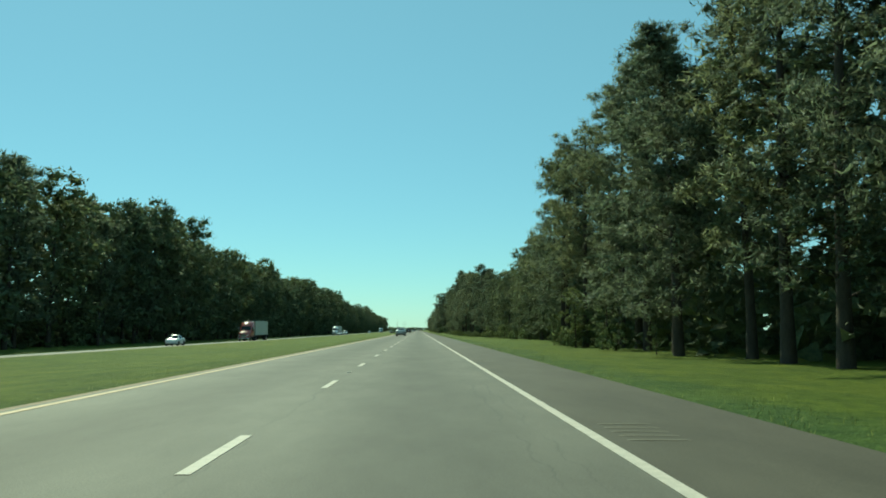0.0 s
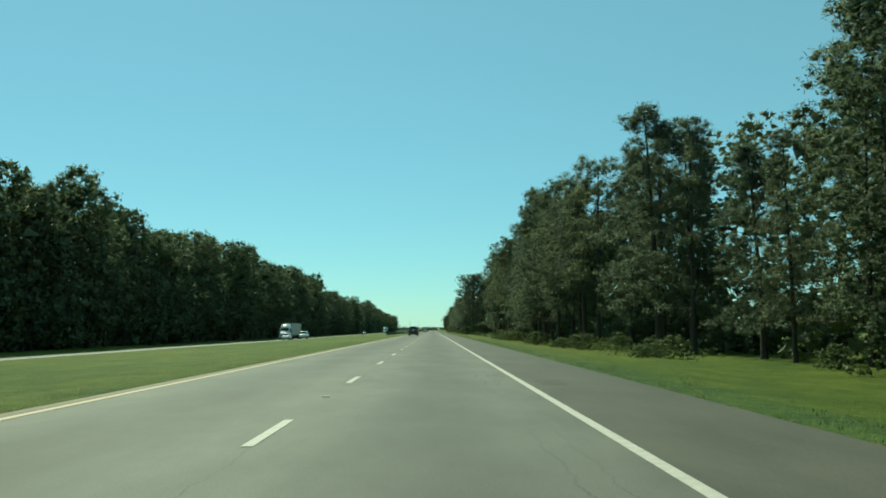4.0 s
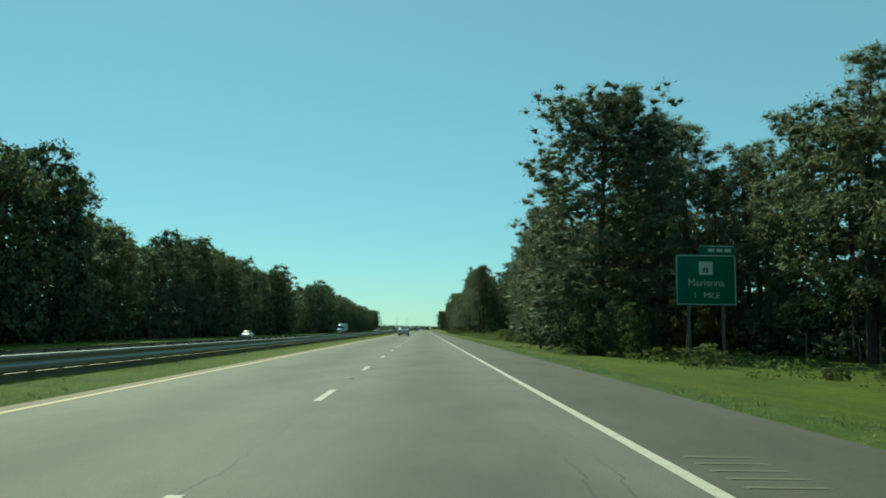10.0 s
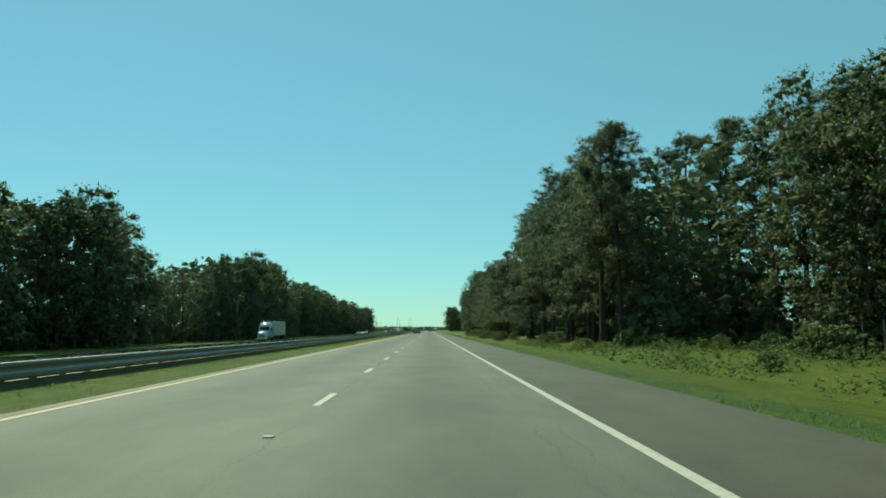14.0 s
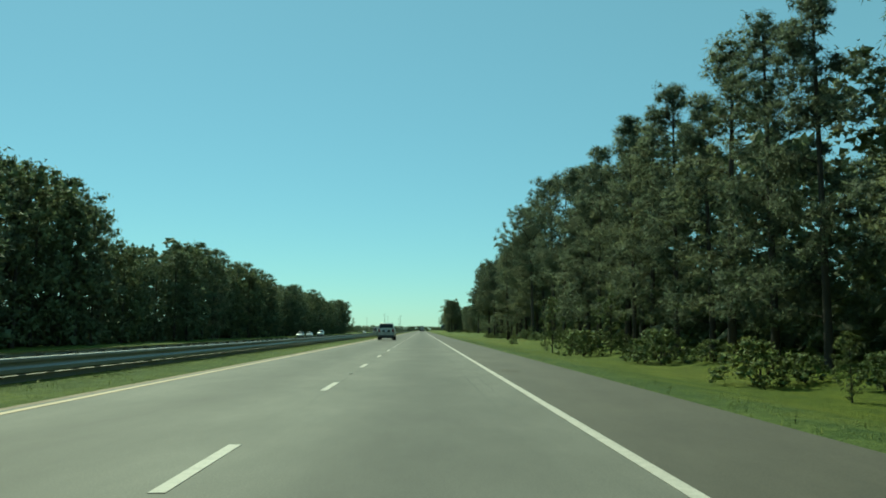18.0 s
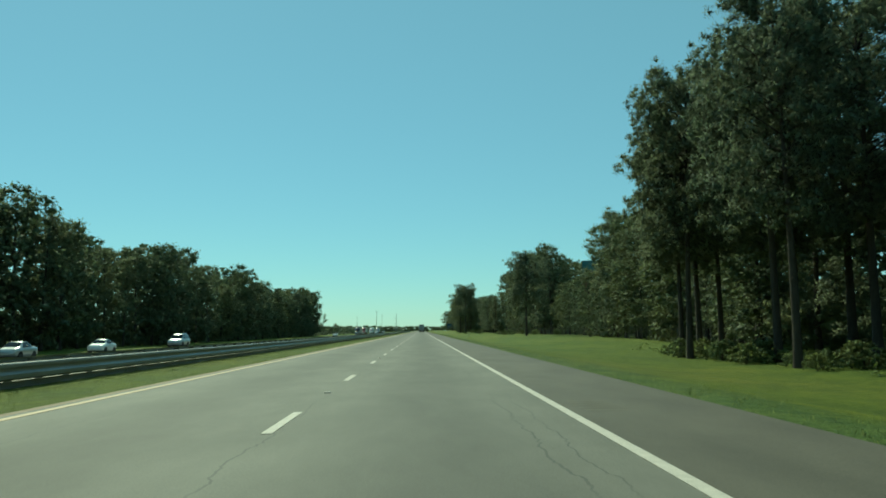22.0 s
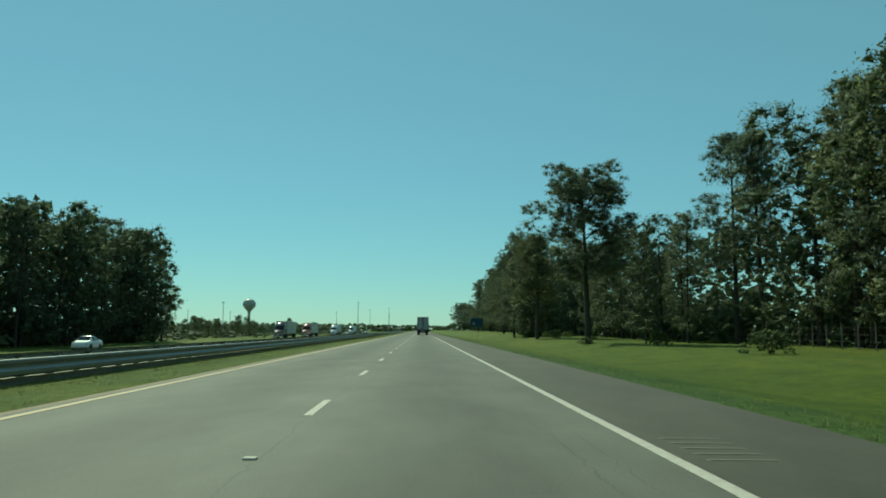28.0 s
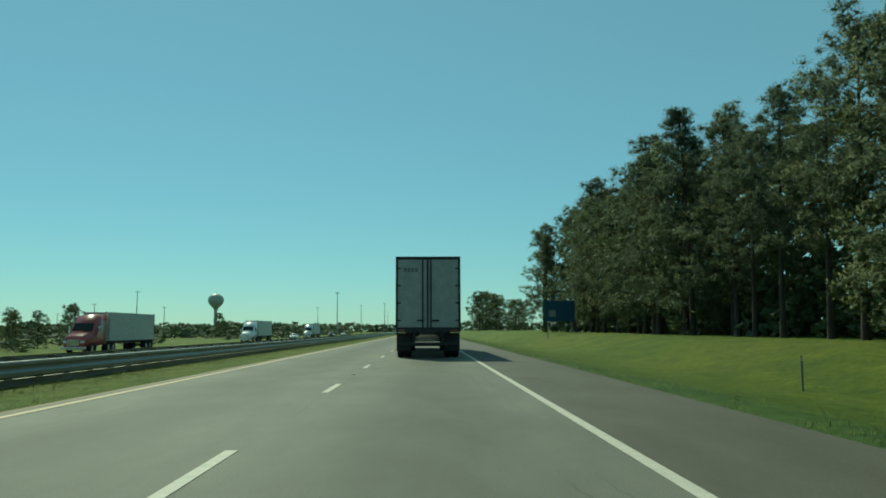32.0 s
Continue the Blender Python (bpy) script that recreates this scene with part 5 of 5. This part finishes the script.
# water tower: a ball on a flared stem
tower = tagged(new("water_tower"), "pale water tower, a ball on a slim stem", "water tower")
bm, prof, n = bmesh.new(), [(2.9, -1), (2.0, 1.5), (1.5, 4), (1.4, 18), (1.6, 19.5), (2.6, 21), (4.6, 23), (6.2, 25.2), (6.8, 27.2), (6.6, 29.0), (5.6, 30.8), (3.6, 32.4), (1.4, 33.2), (0.02, 33.4)], 28
rows_v = [[bm.verts.new((r * math.cos(2 * math.pi * i / n), r * math.sin(2 * math.pi * i / n), z)) for i in range(n)] for r, z in prof]
for a, b in zip(rows_v, rows_v[1:]):
    for i in range(n):
        bm.faces.new((a[i], a[(i + 1) % n], b[(i + 1) % n], b[i]))
bmesh.ops.recalc_face_normals(bm, faces=bm.faces)
part("tank_and_stem", bm, TOWER, tower, "", True)
bm = bmesh.new()
rod(bm, (0, 0, 33.3), (0, 0, 34.6), 0.25, 0.1)
part("vent", bm, POLE, tower, "roof vent")
tower.matrix_basis = pose(-181.6, 1895, 0)


def mast(name, label, x, y, h, arms, category):
    p = tagged(new(name), label, category, "poles beyond the road")
    bm = bmesh.new()
    rod(bm, (0, 0, -0.5), (0, 0, h), 0.16 + 0.006 * h, 0.09 + 0.002 * h, 10)
    part("pole", bm, POLE, p)
    for k in range(arms):
        a = 2 * math.pi * k / max(arms, 1)
        bm = bmesh.new()
        rod(bm, (0, 0, h - 0.25), (math.cos(a) * 0.8, math.sin(a) * 0.8, h - 0.1), 0.06)
        box(bm, math.cos(a) * 0.8 - 0.3, math.cos(a) * 0.8 + 0.3, math.sin(a) * 0.8 - 0.25, math.sin(a) * 0.8 + 0.25, h - 0.28, h - 0.02, 0.05)
        part("lamp_head", bm, POLE, p, "lamp head")
    if arms == 0:
        part("cross_arm", boxed(-1.2, 1.2, -0.06, 0.06, h - 0.8, h - 0.66), POST_WOOD, p, "timber cross-arm")
    p.matrix_basis = pose(x, y, -1.0 if x < 0 else 0)


for x, y, h in ((-43, 1595, 20.5), (-30, 1790, 22), (-48, 1800, 21), (-75, 1760, 18), (-40, 2050, 22)):
    mast("high_mast_lamp", "tall grey high-mast street lamp by the junction", x, y, h, 6, "street lamp")
for x, y, h in ((-120, 1540, 19), (-135, 1620, 15)):
    mast("utility_pole", "tall utility pole beyond the far carriageway", x, y, h, 0, "utility pole")
for x, y, h in ((-150, 1570, 14.5), (-185, 1610, 11), (-225, 1630, 12), (-160, 1640, 11)):
    mast("car_park_lamp", "slim lamp post beyond the far carriageway", x, y, h, 2, "street lamp")

# fence in front of the far woods' floor, right-hand side
fence_mesh = bpy.data.meshes.new("fence_post")
rod(bm := bmesh.new(), (0, 0, -0.4), (0, 0, 1.9), 0.05, 0.045, 6)
bm.to_mesh(fence_mesh), bm.free(), fence_mesh.materials.append(POST_WOOD)
for y0, y1, x in ((350, 436, 26.0), (500, 596, 25.0), (812, 870, 24.5), (910, 1130, 31.0)):
    f = tagged(new("wire_fence"), "wire fence on grey timber posts before the woods", "fence")
    y = y0
    while y <= y1:
        hang("fence_post", fence_mesh, f, at=Matrix.Translation((x, y, bank(x, y))))
        y += 2.2
    for z in (0.6, 1.1, 1.6):
        bm = bmesh.new()
        k = y0
        while k < y1 - 3:
            rod(bm, (x, k, bank(x, k) + z), (x, k + 3.4, bank(x, k + 3.4) + z), 0.005, None, 3)
            k += 3.4
        part("wire", bm, POST_WOOD, f, "thin fence wire")


# ---- shrubs, young trees, grass ----
r1 = random.Random(11)


def scatter(n, y0, y1, x0, x1, h0, h1, kind="shrub"):
    for _ in range(n):
        x, y = r1.uniform(x0, x1), r1.uniform(y0, y1)
        h = r1.uniform(h0, h1)
        tree(kind if h < 1.9 else "small", x, y, h, r1.uniform(0.8, 1.3))


for n, y0, y1, x0, x1, h0, h1 in ((10, 40, 78, 12, 14, 1.5, 3.5), (16, 95, 200, 14, 16.5, 1.0, 2.6), (14, 200, 230, 12.5, 16, 0.7, 1.8), (22, 232, 330, 12, 16, 0.6, 1.7), (22, 335, 436, 13, 25, 0.5, 1.2),
                                  (14, 436, 452, 12.2, 15.5, 1.5, 4.0), (12, 472, 500, 12.0, 15, 0.5, 1.3), (40, 505, 640, 12, 24, 0.6, 1.5), (12, 655, 715, 10.5, 15, 0.7, 1.6), (14, 720, 800, 11.5, 15.5, 0.8, 2.2),
                                  (10, 800, 870, 15, 24, 0.6, 1.6), (16, 868, 890, 16.5, 23, 0.6, 1.3), (14, 1000, 1130, 20, 31, 0.6, 1.5), (10, 1160, 1225, 17, 24, 0.5, 1.3)):
    scatter(n, y0, y1, x0, x1, h0, h1)
for x, y, h in ((12.2, 61, 4.6), (13.0, 54, 5.5), (16, 683, 5.2), (10.8, 752, 4.6), (11.6, 708, 1.9), (14, 745, 5), (12.4, 443, 5), (14.2, 440, 4.5)):
    tree("small", x, y, h)
for x, y, h in ((19.2, 1212.5, 0.8), (20.6, 1213.5, 1.0), (22.0, 1216.5, 0.9), (23.6, 1218, 1.0), (17.6, 1190.5, 0.9), (19.0, 1189.5, 0.7), (16.9, 1143.5, 0.7)):
    tree("shrub", x, y, h, 1.5, label="low dark shrub round the pine trunks")
# bushes and young trees past the end of the far woods
for _ in range(26):
    tree("far_full", r1.uniform(-75, -56), r1.uniform(1270, 1330), r1.uniform(3.0, 6.5), 1.1, label="low bushy tree beyond the far carriageway")
for x, y, h in ((-66, 1360, 7), (-72, 1372, 8), (-70, 1480, 8.5), (-58, 1440, 5)):
    tree("far_full", x, y, h, 1.0, label="bushy tree beyond the far carriageway")
for x, y, h in ((24, 1560, 17), (28, 1575, 18), (32, 1565, 16), (36, 1590, 17), (40, 1560, 14), (45, 1600, 15), (30, 1620, 18), (52, 1620, 15)):
    tree("far_full", x, y, h, 1.3, label="rounded tree beside the road ahead")

hedge = []
for _ in range(520):
    x, y = r1.uniform(-330, -58), r1.uniform(1480, 1850)
    s = r1.uniform(0.9, 2.0)
    hedge.append((r1.choice(FAR_THICKET)[1], Matrix.LocRotScale((x, y, -1.5), Euler((0, 0, r1.uniform(0, 6.28))), (s * 1.6, s * 1.6, s))))
for _ in range(170):
    x, y = r1.uniform(-115, -46), r1.uniform(1226, 1720)
    s = r1.uniform(0.3, 0.75)
    hedge.append((r1.choice(FAR_THICKET)[1], Matrix.LocRotScale((x, y, bank(x, y) - 0.1), Euler((0, 0, r1.uniform(0, 6.28))), (s * 2.2, s * 2.2, s))))
heap("hedges", hedge, "straggling hedges and scrub on the open land", "scrub")
# the wooded horizon ahead
rf = np.random.default_rng(21)
far_c = np.stack([rf.uniform(-1000, 800, 6000), rf.uniform(1880, 2250, 6000), np.zeros(6000)], 1)
far_c = far_c[(far_c[:, 0] < -62) | (far_c[:, 0] > 34) | (far_c[:, 1] > 2215)]
far_c = np.concatenate([far_c, np.stack([rf.uniform(-75, 45, 420), rf.uniform(2225, 2262, 420), np.zeros(420)], 1)])
tops = 8.5 + 2.5 * np.array([noise.noise((float(x) * 0.02, float(y) * 0.02, 7)) for x, y in far_c[:, :2]])
far_c[:, 2] = -1 + tops * rf.uniform(0.05, 1.0, len(far_c))
tagged(hang("far_woods", foliage("far_woods", tufts_of(far_c, 3.0, 5, 1.6, rf, 0.6, 0.6, 0.5, 0.0, 1.0), LEAF)), "distant dark tree line along the horizon", "woods", kind="stuff")


# grass: short blades along both verges, taller tufts in the rough
def blades(n, ys, xs, h0, h1, width, seed, clump=8):
    r = np.random.default_rng(seed)
    m = n // clump
    y, u = np.repeat(r.uniform(*ys, m), clump), np.repeat(r.beta(1.0, 1.8, m), clump)
    n = m * clump
    y, x = y + r.normal(size=n) * 0.05, xs[0] + (xs[1] - xs[0]) * u + r.normal(size=n) * 0.05
    z = np.array([bank(float(a), float(b)) for a, b in zip(x, y)]) - 0.01
    h = r.uniform(h0, h1, n)
    a, t = r.uniform(0, 6.28, n), r.uniform(0.1, 0.7, n)
    dx, dy = np.cos(a), np.sin(a)
    base = np.stack([x, y, z], 1)
    side = np.stack([-dy, dx, np.zeros(n)], 1) * (width * r.uniform(0.6, 1.4, (n, 1)))
    lean = np.stack([dx * t * h, dy * t * h, h], 1)
    side *= np.where(side[:, :1] > 0, 1, -1)
    v = np.stack([base - side, base + side, base + lean + side * 0.35, base + lean * 1.02 - side * 0.35], 1).reshape(-1, 3)
    return v, np.arange(n * 4).reshape(-1, 4)


def lawn(name, label, batches, mat):
    vs, fs, n = [], [], 0
    for b in batches:
        v, fc = blades(*b)
        vs.append(v)
        fs.append(fc + n)
        n += len(v)
    me = mesh_of(name, np.concatenate(vs), np.concatenate(fs), mat, True)
    me.normals_split_custom_set_from_vertices([(0.0, 0.0, 1.0)] * n)
    return tagged(hang(name, me), label, "grass", kind="stuff")


lawn("verge_grass", "short green grass along both edges of the road",
     [(40000, (0, 1330), (4.42, 6.2), 0.025, 0.085, 0.006, 1, 4), (16000, (0, 1330), (-6.2, -8.4), 0.03, 0.09, 0.008, 3, 4), (12000, (392, 1330), (-8.0, -8.9), 0.03, 0.1, 0.01, 8, 4),
      (30000, (392, 1330), (-8.3, -9.5), 0.03, 0.1, 0.01, 9, 3)], GRASS_BLADE)
# weedy mounds in the rough grass
WEED = [shrub(150 + i, 0.6, 0.75, 20, 7, 0.06, WEED_LEAF, 0.8)[1] for i in range(4)]
weeds = []
for n, y0, y1, x0, x1 in ((170, 335, 440, 13, 26), (480, 502, 640, 10.3, 22), (110, 195, 335, 12.5, 17), (70, 800, 905, 17, 28)):
    for _ in range(n):
        x, y, s = r1.uniform(x0, x1), r1.uniform(y0, y1), r1.uniform(0.5, 1.4)
        weeds.append((r1.choice(WEED), Matrix.LocRotScale((x, y, bank(x, y) - 0.08), Euler((0, 0, r1.uniform(0, 6.28))), (s * 1.3, s * 1.3, s))))
heap("weeds", weeds, "pale green weedy tussocks in the rough grass", "weeds")

# dashes and reflective studs between the two lanes, each a piece of its own
dash = sweep("lane_dash", [(-0.06, -0.004), (-0.06, 0.006), (0.06, 0.006), (0.06, -0.004)], [0, DASH_LONG], WHITE_LINE)
dashes = tagged(new("trim_lane_line"), "broken white lane line", "road marking", kind="structure")
stud = bpy.data.meshes.new("stud")
box(bm := bmesh.new(), -0.06, 0.06, -0.05, 0.05, -0.005, 0.02, 0.012)
bm.to_mesh(stud), bm.free(), stud.materials.append(WHITE_LINE)
for i in range(-3, 170):
    hang("dash", dash, dashes, at=Matrix.Translation((-1.83, DASH_FIRST + i * DASH_CYCLE, 0)))
    if i % 2:
        hang("stud", stud, dashes, at=Matrix.Translation((-1.83, DASH_FIRST + i * DASH_CYCLE + 5.6, 0)))
# rumble strips: short groups of cross grooves in the shoulder
GROOVE = asphalt("worn_groove", (0.15, 0.131, 0.1), (0.21, 0.183, 0.141), False)
groove = sweep("groove", [(2.1, -0.004), (2.15, -0.001), (2.7, -0.005), (2.75, -0.009)], [0, 0.07], GROOVE)
rumble = tagged(new("trim_rumble_strip"), "groups of worn grooves across the hard shoulder", "road marking", kind="structure")
for i in range(62):
    for k in range(5):
        hang("groove", groove, rumble, at=Matrix.Translation((0, 8.0 + i * 20.0 + k * 0.34, 0.005)))
